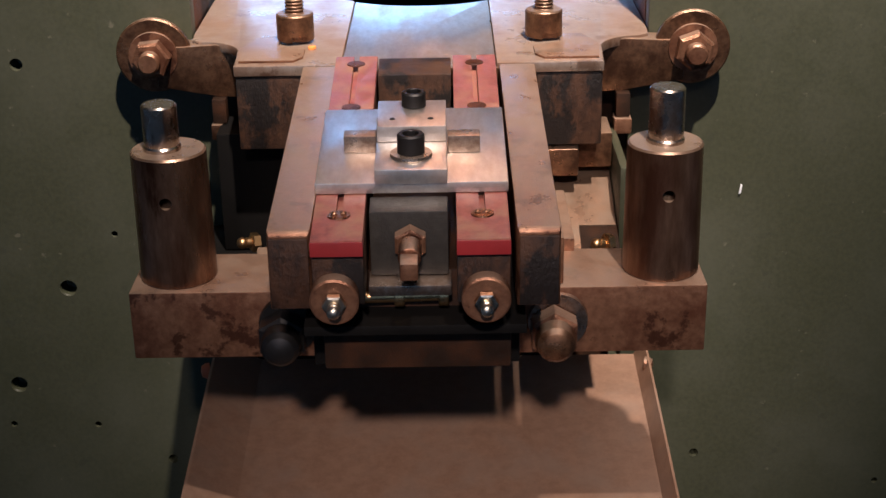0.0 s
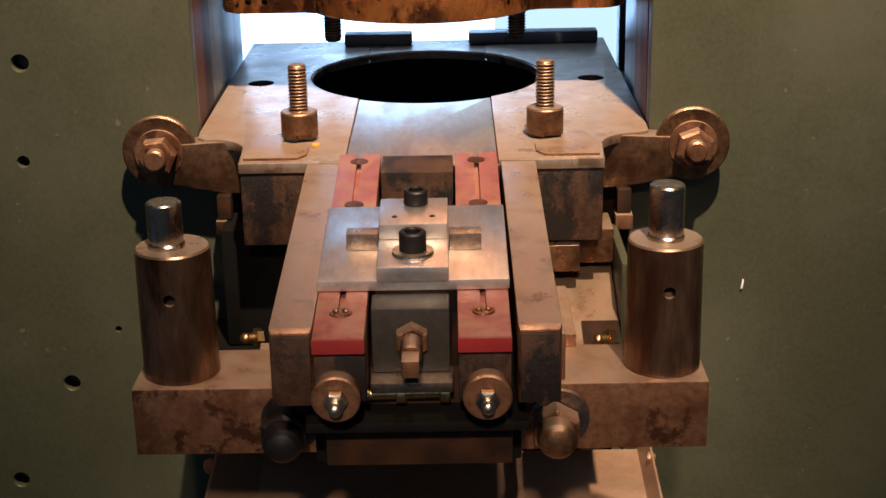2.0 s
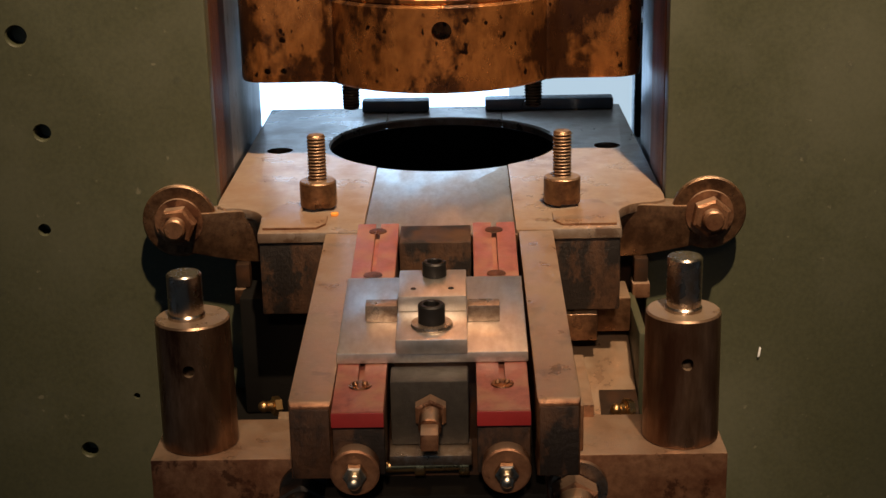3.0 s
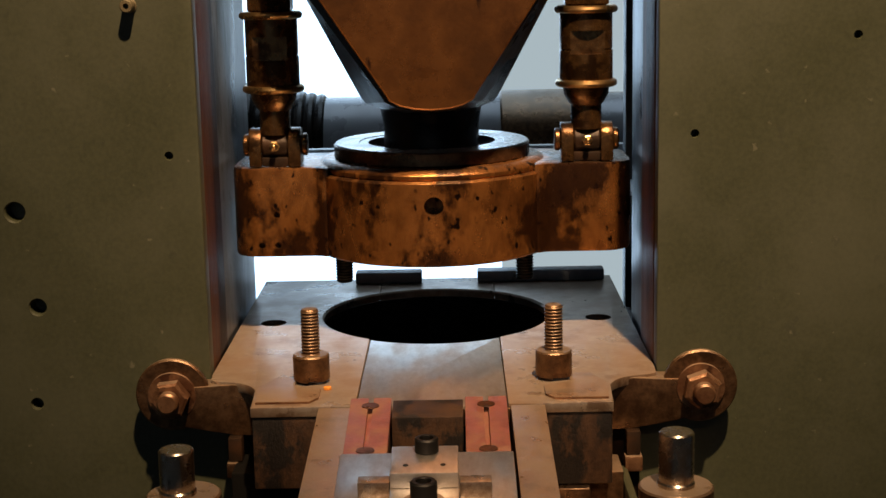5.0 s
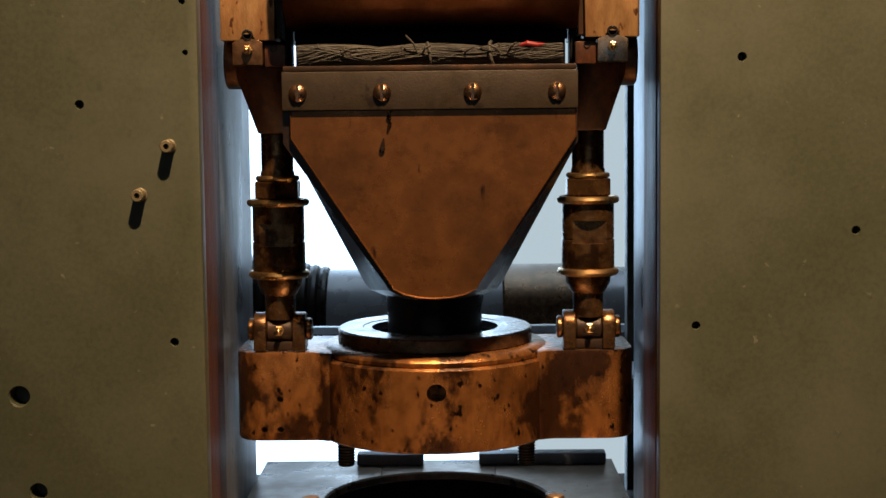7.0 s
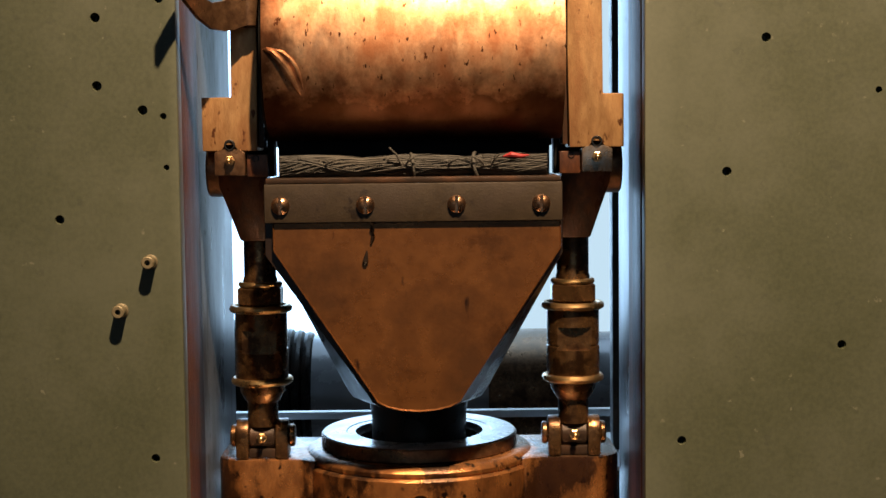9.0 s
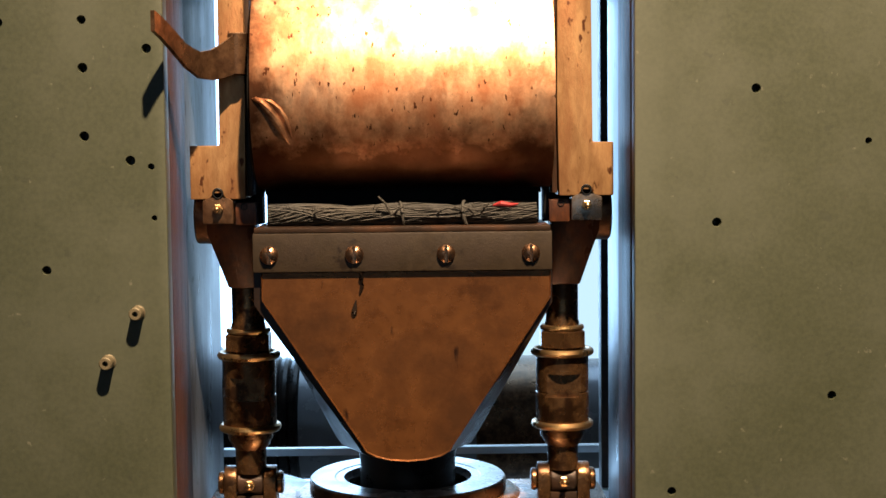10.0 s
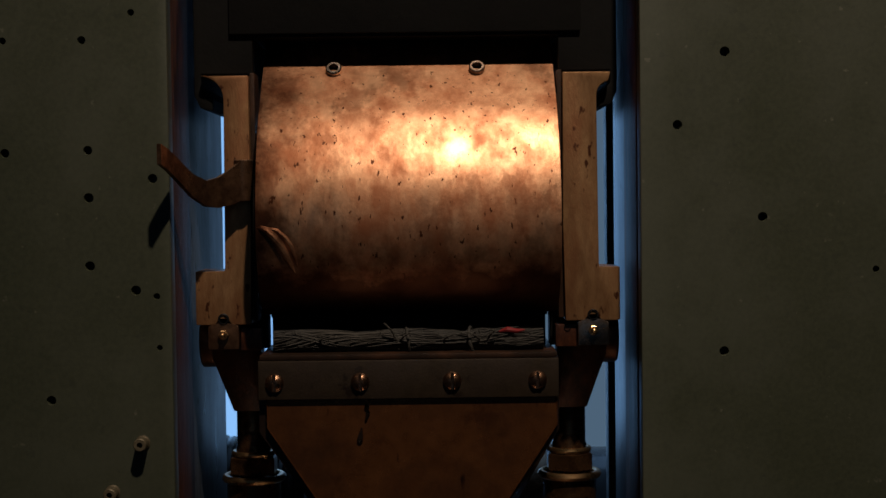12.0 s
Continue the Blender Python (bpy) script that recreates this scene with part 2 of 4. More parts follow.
COPPER = mat("oily_copper_brown", (0.39, 0.155, 0.046), (0.17, 0.06, 0.018), 0.75, 0.27, 150, 0.8, (0.06, 0.021, 0.008), 30, 0.85, 0.3, streak=(1, 1, 0.6), pits=(190, 0.62, 0.67, (0.012, 0.005, 0.003), (1, 1, 0.7)), dust=(DUST, 0.1), patina=(27, 0.665, 0.75, (0.024, 0.009, 0.005), 0.9))
BRASS = mat("old_brass", (0.60, 0.40, 0.18), (0.38, 0.22, 0.10), 1, 0.32, 120, 0.6, (0.24, 0.12, 0.06), 60, 0.5, 0.08)
HEADS = mat("dull_copper_screw", (0.40, 0.22, 0.12), (0.2, 0.1, 0.055), 1, 0.3, 500, 0.7, (0.09, 0.044, 0.024), 200, 0.7, 0.12)
BRONZE = mat("oily_bronze_plate", (0.19, 0.073, 0.022), (0.09, 0.032, 0.010), 0.7, 0.29, 90, 0.7, (0.07, 0.028, 0.010), 22, 0.85, 0.12, pits=(130, 0.68, 0.74, (0.03, 0.012, 0.006), (1, 1, 0.25)), patina=(30, 0.76, 0.88, (0.04, 0.015, 0.006), 0.55))
BARREL = mat("dark_bronze_barrel", (0.20, 0.105, 0.044), (0.075, 0.036, 0.016), 0.85, 0.28, 260, 0.8, (0.04, 0.018, 0.009), 120, 0.75, 0.15, patina=(60, 0.72, 0.78, (0.02, 0.008, 0.004), 0.7))
PINK = mat("red_fibre_pad", (0.27, 0.085, 0.065), (0.13, 0.036, 0.03), 0, 0.4, 200, 0.75, (0.29, 0.16, 0.095), 70, 0.7, 0.2)
RED = mat("red_fibre_edge", (0.238, 0.021, 0.021), (0.154, 0.014, 0.014), 0, 0.4, 60, 0.6, bump=0.1)
BLACK = mat("black_socket_steel", (0.035, 0.033, 0.032), (0.02, 0.02, 0.02), 0.8, 0.38, 90, 0.5, bump=0.05)
DUSTY = mat("dusty_browned_steel", (0.30, 0.155, 0.085), (0.15, 0.068, 0.036), 0.7, 0.36, 260, 0.8, (0.10, 0.036, 0.017), 60, 0.8, 0.25, dust=((0.38, 0.285, 0.205), 0.65), patina=(70, 0.76, 0.82, (0.05, 0.018, 0.010), 0.8))
SHEET = mat("brown_sheet_metal", (0.31, 0.19, 0.12), (0.21, 0.12, 0.074), 0.2, 0.42, 160, 0.7, (0.28, 0.2, 0.145), 26, 0.6, 0.1)
GREY = mat("grey_machine_casting", (0.045, 0.041, 0.035), (0.028, 0.025, 0.021), 0.3, 0.4, 200, 0.7, (0.02, 0.017, 0.014), 50, 0.6, 0.25)
ROPE = mat("grey_tarred_rope", (0.036, 0.031, 0.024), (0.008, 0.007, 0.006), 0, 0.7, 240, 0.8, (0.055, 0.045, 0.033), 60, 0.5, 0.6, streak=(0.4, 1, 1))
PLASTER = mat("hall_wall_plaster", (0.24, 0.22, 0.2), (0.2, 0.18, 0.17), 0, 0.85, 4, 0.5, bump=0.1)
CONCRETE = mat("hall_floor_concrete", (0.18, 0.17, 0.16), (0.13, 0.12, 0.11), 0, 0.7, 6, 0.6, bump=0.1)


def glow(name, colour, strength):
    m = bpy.data.materials.new(name)
    m.use_nodes = True
    nt = m.node_tree
    nt.nodes.remove(nt.nodes["Principled BSDF"])
    e = nt.nodes.new("ShaderNodeEmission")
    e.inputs[0].default_value, e.inputs[1].default_value = (*colour, 1), strength
    nt.links.new(e.outputs[0], nt.nodes["Material Output"].inputs[0])
    return m


DAY = glow("overcast_daylight", (0.43, 0.69, 1.0), 5.2)
BLIND = glow("daylight_through_blind", (0.62, 0.84, 1.0), 0.95)
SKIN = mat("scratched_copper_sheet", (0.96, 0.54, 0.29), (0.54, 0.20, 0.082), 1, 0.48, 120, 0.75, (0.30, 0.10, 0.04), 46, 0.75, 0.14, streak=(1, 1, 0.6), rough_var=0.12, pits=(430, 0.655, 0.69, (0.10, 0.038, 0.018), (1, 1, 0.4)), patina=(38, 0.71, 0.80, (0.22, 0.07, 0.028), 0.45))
heat_stain_and_shade(SKIN)
ARM = mat("bronze_side_arm", (0.47, 0.26, 0.11), (0.27, 0.13, 0.052), 0.65, 0.36, 260, 0.8, (0.22, 0.088, 0.034), 60, 0.75, 0.25, streak=(1, 1, 0.3), pits=(220, 0.63, 0.68, (0.10, 0.035, 0.014), (1, 1, 0.5)))
GLOSS = mat("glossy_grey_pipe", (0.34, 0.34, 0.36), (0.24, 0.23, 0.23), 0.2, 0.26, 20, 0.5, bump=0.03)
# near-black, with shade put into the colour of recesses and hidden parts
SHADE_BLACK = mat("shade_black_iron", (0.005, 0.0045, 0.004), (0.003, 0.003, 0.003), 0, 0.65, 60, 0.5, bump=0.2)
SHADE_BLACK.node_tree.nodes["Principled BSDF"].inputs["Specular IOR Level"].default_value = 0.12
DECK = mat("worn_deck_steel", (0.40, 0.315, 0.25), (0.24, 0.165, 0.115), 0.65, 0.33, 220, 0.75, (0.20, 0.115, 0.07), 34, 0.8, 0.12, dust=((0.36, 0.26, 0.185), 0.45), patina=(45, 0.78, 0.84, (0.12, 0.062, 0.035), 0.7))
SHELL = mat("glossy_oiled_black_iron", (0.012, 0.008, 0.006), (0.006, 0.004, 0.003), 0.1, 0.3, 120, 0.7, (0.03, 0.014, 0.007), 40, 0.6, 0.12)
SHELL.node_tree.nodes["Principled BSDF"].inputs["Specular IOR Level"].default_value = 0.3
RUST = mat("rusty_black_iron", (0.055, 0.026, 0.013), (0.016, 0.009, 0.006), 0.2, 0.5, 220, 0.85, (0.085, 0.038, 0.016), 70, 0.6, 0.5, streak=(1, 1, 0.6), patina=(60, 0.64, 0.72, (0.008, 0.006, 0.005), 0.95))
STRIP = mat("dull_olive_brown_strip", (0.038, 0.026, 0.015), (0.021, 0.014, 0.008), 0.3, 0.4, 200, 0.8, (0.024, 0.014, 0.008), 40, 0.7, 0.2, patina=(60, 0.78, 0.84, (0.012, 0.007, 0.004), 0.8))
COLLAR = mat("worn_collar_steel", (0.66, 0.66, 0.66), (0.48, 0.46, 0.44), 0.5, 0.27, 120, 0.6, (0.36, 0.32, 0.29), 50, 0.5, 0.08)
PALE = mat("pale_grey_paint", (0.7, 0.72, 0.75), (0.6, 0.62, 0.65), 0, 0.35, 30, 0.5, bump=0.05)

# ---- the hall ----
P = 0.622          # front of the green panels
HALF = 0.114       # half of the opening between them


def structure(name, bm, material, label, category):
    return tagged(link(name, bm, material), label, category, kind="structure")


structure("floor", box(-4, 4, -4, 5, -0.1, 0, 0), CONCRETE, "dim grey concrete floor of the hall", "floor")
structure("ceiling", box(-4, 4, -4, 5, 4.0, 4.1, 0), PLASTER, "plain pale hall ceiling in shade", "ceiling")
structure("wall_south", box(-4, 4, -4.1, -4, 0, 4, 0), PLASTER, "plain dim plaster wall of the hall", "wall")
structure("wall_west", box(-4.1, -4, -4, 5, 0, 4, 0), PLASTER, "plain dim plaster wall of the hall", "wall")
structure("wall_east", box(4, 4.1, -4, 5, 0, 4, 0), PLASTER, "plain dim plaster wall of the hall", "wall")
structure("wall_north", box(-4, 4, 3.5, 3.6, 0, 4, 0), PLASTER, "plain dim plaster wall of the hall", "wall")
structure("backdrop", box(-1.1, 0.12, 3.4, 3.42, 0.55, 3.7, 0), DAY, "pale blue overcast daylight beyond the hall", "daylight")
structure("skylight", box(-1.2, 1.2, 1.3, 3.2, 3.96, 3.98, 0), glow("skylight_daylight", (0.5, 0.74, 1.0), 3.0), "pale roof light over the back of the hall", "skylight")
# unseen glowing panel, added behind the camera for cool fill light
structure("window_south", box(-2.2, 1.2, -3.99, -3.97, 1.2, 3.0, 0), glow("fill_panel_glow", (0.55, 0.78, 1.0), 0.4), "unseen cool glowing panel that adds fill light from the south", "window")
structure("blind", box(0.121, 0.9, 3.38, 3.40, 0.55, 3.7, 0), BLIND, "pale daylight through a drawn blind", "blind")
TOP = 1.186        # top of the deck plate


def softened(bm, width=0.0007):
    """Bevels the sharp edges of a mesh."""
    sharp = [e for e in bm.edges if len(e.link_faces) == 2 and e.calc_face_angle(0) > 0.5]
    bmesh.ops.bevel(bm, geom=sharp, offset=width, segments=2, affect="EDGES", profile=0.6)
    return bm


def ball(p, r, seg=16):
    bm = bmesh.new()
    bmesh.ops.create_uvsphere(bm, u_segments=seg, v_segments=seg // 2, radius=r)
    bmesh.ops.translate(bm, verts=bm.verts, vec=p)
    return bm


def donut(p, direction, big, small, seg=36, ring=10):
    prof = [(big + small * math.cos(2 * math.pi * k / ring), small * math.sin(2 * math.pi * k / ring)) for k in range(ring + 1)]
    return lathe(prof, p, direction, seg)


def sweep(points, r, seg=8):
    """A round bar of changing radius along points (x, y, z, factor)."""
    rings = []
    pts = [Vector(p[:3]) for p in points]
    for i, p in enumerate(pts):
        d = pts[min(i + 1, len(pts) - 1)] - pts[max(i - 1, 0)]
        m = frame_of(d)
        k = points[i][3] if len(points[i]) > 3 else 1
        rings.append([p + m @ Vector((r * k * math.cos(2 * math.pi * j / seg), r * k * math.sin(2 * math.pi * j / seg), 0)) for j in range(seg)])
    return loft(rings)


def nipple(parent, p, direction, s=1.0, material=None):
    """A lubricating nipple: hexagon, neck and ball, as one small fitting."""
    d = Vector(direction).normalized()
    p = Vector(p)
    fit = part("grease_nipple", hexagon(p, d, 0.0062 * s, 0.003 * s), material or BRASS, parent, "small brass grease nipple")
    part("tip", merged(rod(p + d * 0.003 * s, p + d * 0.0052 * s, 0.0019 * s, 16), ball(p + d * 0.0062 * s, 0.0021 * s)), material or BRASS, fit)
    return fit


def round_screw(parent, p, r):
    """A slotted round-head screw facing the front."""
    x, y, z = p
    head = part("screw", lathe([(0, -0.001), (r, -0.001), (r, 0), (r * 0.92, r * 0.3), (r * 0.7, r * 0.52), (r * 0.35, r * 0.64), (0, r * 0.67)], p, (0, -1, 0), 28), HEADS, parent, "slotted round-head copper screw")
    drilled(head, [box(x - r * 0.17, x + r * 0.17, y - r, y - r * 0.3, z - r * 1.1, z + r * 1.1, 0)])
    return head


def socket_screw(parent, p, r, h, direction=(0, 0, 1), material=None):
    d = Vector(direction)
    s = part("socket_screw", lathe([(0, 0), (r, 0), (r, h - 0.0006), (r - 0.0006, h), (r * 0.62, h), (r * 0.58, h - 0.0003)], p, d, 32), material or BLACK, parent, "black socket-head cap screw")
    m = Matrix.Translation(p) @ frame_of(d)
    bm = bmesh.new()
    a = [bm.verts.new(m @ Vector((r * 0.6 * math.cos(k * math.pi / 3), r * 0.6 * math.sin(k * math.pi / 3), h - 0.0002))) for k in range(6)]
    b = [bm.verts.new(m @ Vector((r * 0.57 * math.cos(k * math.pi / 3), r * 0.57 * math.sin(k * math.pi / 3), h * 0.4))) for k in range(6)]
    for k in range(6):
        bm.faces.new((a[k], b[k], b[(k + 1) % 6], a[(k + 1) % 6]))
    bm.faces.new(b)
    part("socket", bm, BLACK, s)
    return s


# ---- the green panels and the opening ----
HOLES_WEST = [(-0.204, 1.172, 3), (-0.164, 1.079, 1.6), (-0.192, 1.048, 4.2), (-0.226, 0.99, 4.2), (-0.232, 0.965, 1.7), (-0.185, 0.964, 1.7),
              (-0.145, 0.941, 2.4), (-0.208, 1.272, 5), (-0.2, 1.223, 4.2), (-0.129, 1.299, 2), (-0.173, 1.418, 2.1), (-0.153, 1.539, 2), (-0.122, 1.525, 2.1),
              (-0.153, 1.516, 2.2), (-0.153, 1.483, 2.2), (-0.131, 1.471, 2.2), (-0.121, 1.468, 1.5), (-0.12, 1.443, 1.3), (-0.193, 1.592, 1.6), (-0.131, 1.605, 1.5),
              (-0.155, 1.592, 1.8), (-0.193, 1.538, 2)]
HOLES_EAST = [(0.149, 0.94, 2.3), (0.253, 0.92, 1.6), (0.132, 1.305, 2), (0.211, 1.352, 2), (0.154, 1.438, 2.1), (0.132, 1.548, 2.1),
              (0.173, 1.503, 2.1), (0.228, 1.477, 1.5), (0.155, 1.583, 2.2)]
LOW = 0.1055       # half of the opening below the deck
for s, side, holes in ((-1, "west", HOLES_WEST), (1, "east", HOLES_EAST)):
    outline = [(s * HALF, 2.3), (s * 0.9, 2.3), (s * 0.9, 0.05), (s * 0.1, 0.05), (s * 0.1, 1.0), (s * LOW, 1.0), (s * LOW, 1.155), (s * HALF, 1.166)]
    wall = structure("wall_panel_" + side, prism(outline, "y", P, P + 0.012, 0.0007), GREEN, "large flat sheet panel painted dull olive green with drilled holes", "panel")
    drilled(wall, [merged(*[lathe([(0, -0.02), (r * 0.001 * 1.12, -0.02), (r * 0.001 * 1.12, 0.0004), (r * 0.001, 0.0012), (r * 0.001 * 0.96, 0.0105), (0, 0.0108)], (x, P, z), (0, 1, 0), 20) for x, z, r in holes])])
    wall.data.materials.clear()
    wall.data.materials.append(GREEN)
    a, b = sorted((s * HALF, s * (HALF + 0.02)))
    structure("edge_board_" + side, box(a - 0.0005, b, P + 0.0122, P + 0.060, 1.16, 2.3, 0.0012), EDGE, "chipped reddish brown edge board of the opening", "edge board")
    structure("cheek_" + side, box(a + (0.0008 if s > 0 else 0), b - (0.0008 if s < 0 else 0), P + 0.0602, 0.737 if s > 0 else 0.805, 1.14, 2.3, 0.001), REVEAL, "scuffed grey painted side cheek of the opening", "side wall")
    # unseen wall, added to keep daylight from leaking round the opening
    structure("casing_" + side, box(*sorted((s * (HALF + 0.021), s * 0.6)), 0.66, 0.70, 0.05, 2.3, 0.001), GREY, "unseen dark wall added behind the green panel to block daylight", "casing")
structure("casing_low", box(-0.134, 0.134, 0.66, 0.86, 0.05, 1.08, 0.001), DARK, "dark oily machine base under the deck", "machine base")
# unseen back wall and lid, added to block stray daylight
structure("casing_back", box(-0.6, 0.6, 0.862, 0.90, 0.05, 1.15, 0.001), DARK, "unseen dark wall added low at the back to block daylight", "casing")
structure("casing_lid", box(-0.6, 0.6, 0.78, 1.0, 1.78, 1.9, 0.001), DARK, "unseen dark cross wall added on top to block daylight", "casing")


PALEPIN = mat("dull_dusty_brass", (0.15, 0.12, 0.07), (0.08, 0.06, 0.035), 0.4, 0.45, 200, 0.5)


def panel_pin(x, z):
    t = thing("panel_pin", "short hollow brass pin standing out of the green panel", "pin", "pins in the panel", (x, P, z))
    part("sleeve", tube((x, P - 0.0002, z), (x, P - 0.0085, z), 0.0031, 0.0014, 0.006, 24), PALEPIN, t)
    part("flange", lathe([(0.0031, 0), (0.0036, 0), (0.0036, 0.0006), (0.0031, 0.0008)], (x, P - 0.0002, z), (0, -1, 0), 24), PALEPIN, t)


panel_pin(-0.129, 1.397)
panel_pin(-0.144, 1.373)
chip = link("paint_chip", prism([(0.1643, 1.0965), (0.1655, 1.097), (0.1661, 1.1015), (0.1652, 1.1022)], "y", P - 0.0012, P - 0.0002, 0.0002), PALE)
tagged(chip, "tiny white paint chip on the green panel", "paint chip")

# ---- the deck with its round hole ----
HX, HY, HR = 0.0, 0.744, 0.0662
deck = thing("deck_plate", "worn steel deck plate with a large round hole, dusted brown", "deck plate", at=(0, 0.7, 1.16))


def hole_cut():
    return lathe([(0, 1.1), (HR, 1.1), (HR, TOP - 0.0012), (HR + 0.0012, TOP + 0.0001), (HR + 0.0012, 1.25), (0, 1.25)], (HX, HY, 0), seg=96)


def arc(cx, cy, r, a0, a1, n=8):
    return [(cx + r * math.cos(radians(a0 + (a1 - a0) * k / n)), cy + r * math.sin(radians(a0 + (a1 - a0) * k / n))) for k in range(n + 1)]


for s in (-1, 1):
    out = [(s * 0.0362, 0.5635), (s * 0.086, 0.5635), (s * 0.087, 0.588)] + [(s * u, v) for u, v in arc(0.1075, 0.588, 0.0205, 180, 90, 8)] + [(s * 0.1125, 0.612), (s * 0.1132, 0.622), (s * 0.1132, 0.842), (s * 0.0362, 0.842)]
    side = part("side_plate", prism(out, "z", TOP - 0.005, TOP, 0.0008), DECK, deck, "dusty brown steel side plate")
    drilled(side, [hole_cut(), lathe([(0, TOP - 0.02), (0.0075, TOP - 0.02), (0.0075, TOP + 0.01), (0, TOP + 0.01)], (s * 0.0945, 0.728, 0), seg=28)])
    rail = part("rail", softened(loft([[(s * a, y, z0), (s * b, y, z0), (s * b, y, z1), (s * a, y, z1)] for y, a, b, z0, z1 in
                              ((0.3985, 0.0385, 0.0532, 1.1405, 1.1695), (0.4, 0.0378, 0.0538, 1.1395, 1.1712), (0.5628, 0.0372, 0.0535, 1.1395, 1.1857))])), DUSTY, deck, "scuffed steel guide rail")
    part("flange", box(*sorted((s * 0.0537, s * 0.0605)), 0.465, 0.562, 1.1182, 1.1392, 0.0008), DUSTY, deck)
    # block under the front corner of the plate
    # black in the block's rust holds the shading of its front face
    part("corner_block", box(*sorted((s * 0.0545, s * 0.0855)), 0.5645, 0.60, 1.145, TOP - 0.0053, 0.001), RUST, deck, "rusty black block under the plate")
    part("under_plate", box(*sorted((s * 0.0365, s * 0.112)), 0.628, 0.66, 1.1, TOP - 0.0053, 0.001), DARK, deck)
    # dark plate over the rail's end paints in its shaded front
    part("rail_end", box(*sorted((s * 0.0386, s * 0.0531)), 0.3968, 0.3983, 1.141, 1.1688, 0.0006), RUST, deck, "dark rusty end plate with the rail front's shade painted in")
    # thin shim under the collar
    shim = [(s * 0.084, 0.5685), (s * 0.0585, 0.5685), (s * 0.0545, 0.575), (s * 0.0545, 0.588), (s * 0.068, 0.596), (s * 0.068, 0.610), (s * 0.079, 0.610), (s * 0.0865, 0.590)]
    part("shim", prism(shim, "z", TOP + 0.0001, TOP + 0.0012, 0.0002), DUSTY, deck, "thin sheet shim with a curled corner")
    stud = part("stud", thread((s * 0.0605, 0.606, TOP + 0.012), (s * 0.0605, 0.606, 1.2235), 0.0047, 0.00165), BROWN, deck, "threaded steel stud")
    col = part("stud_collar", tube((s * 0.0605, 0.606, TOP + 0.0013), (s * 0.0605, 0.606, TOP + 0.0145), 0.0091, 0.0046, 0.01, 40, 0.0007), BROWN, stud, "round steel collar with a notch")
    drilled(col, [box(s * 0.0605 - 0.001, s * 0.0605 + 0.0062, 0.59, 0.60, TOP, TOP + 0.0042, 0)])
centre = part("centre_plate", box(-0.0358, 0.0358, 0.5632, 0.72, TOP - 0.0051, TOP - 0.0007, 0.0006), BRIGHT, deck, "bright ground steel inlay between the side plates")
drilled(centre, [hole_cut()])
rear = part("rear_plate", box(-0.0361, 0.0361, 0.77, 0.842, TOP - 0.0051, TOP - 0.0002, 0.0002), DECK, deck)
drilled(rear, [hole_cut()])
part("front_lip", box(-0.0368, 0.0368, 0.5605, 0.563, TOP - 0.010, TOP - 0.0016, 0.0005), BROWN, deck)
# bore coloured near-black, so the dark of the hole is painted in
part("well", tube((HX, HY, 1.081), (HX, HY, TOP - 0.0055), HR + 0.004, HR + 0.0004, 0.095, 96), SHADE_BLACK, deck, "black bore under the round hole")
for x0, x1 in ((-0.053, -0.010), (0.026, 0.108)):
    part("rear_stop", box(x0, x1, 0.826, 0.838, TOP + 0.0001, TOP + 0.0075, 0.0012), REVEAL, deck)
crumb = link("orange_crumb", prism([(-0.0535, 0.5925), (-0.0505, 0.5935), (-0.0495, 0.5915), (-0.051, 0.5895), (-0.0532, 0.590)], "z", TOP + 0.0001, TOP + 0.0016, 0.0003), mat("orange_crumb", (0.8, 0.3, 0.05), (0.6, 0.2, 0.04), 0, 0.6))
tagged(crumb, "small orange crumb lying beside a collar", "crumb")

# ---- side lugs with washers and nuts ----


def clamp_bolt(s):
    x, z = -0.1312 if s < 0 else 0.1340, 1.1797
    t = thing("clamp_bolt", "bolt with a wide brown washer and hexagon nut on a lug", "bolt", "clamp bolts beside the deck", (x, 0.61, z))
    lug = [(s * 0.0865, TOP - 0.028), (s * 0.0865, TOP - 0.0035), (s * 0.100, TOP - 0.001), (s * 0.118, TOP - 0.002), (s * 0.130, TOP - 0.002), (s * 0.130, TOP - 0.022), (s * 0.112, TOP - 0.0255), (s * 0.100, TOP - 0.0275)]
    part("lug", prism(lug, "y", 0.606, 0.6208, 0.001), BROWN, t, "brown iron lug reaching out from the deck")
    part("boss", rod((x, 0.6208, z), (x, 0.611, z), 0.0145, 40), BROWN, t)
    part("wide_washer", lathe([(0.004, 0), (0.0178, 0), (0.0186, 0.0006), (0.0186, 0.0028), (0.0178, 0.0036), (0.004, 0.0036)], (x, 0.611, z), (0, -1, 0), 48), BROWN, t)
    part("small_washer", lathe([(0.004, 0), (0.0118, 0), (0.0122, 0.0004), (0.0120, 0.002), (0.004, 0.0022)], (x, 0.6074, z), (0, -1, 0), 40), DUSTY, t)
    part("nut", hexagon((x, 0.6052, z), (0, -1, 0), 0.0168, 0.0075, 0.35 if s > 0 else 0.1), DUSTY, t)
    part("bolt_end", merged(rod((x, 0.598, z), (x, 0.5915, z), 0.0053, 28, 0.0009)), DUSTY, t)


clamp_bolt(-1)
clamp_bolt(1)

# ---- the cross bar with its two posts ----
bar = thing("cross_bar", "heavy square steel bar bolted across below the slide", "bar", at=(0, 0.48, 1.088))
part("beam", box(-0.1215, 0.1205, 0.462, 0.503, 1.0875, 1.118, 0.0009), DUSTY, bar, "dusty steel bar with browned faces")


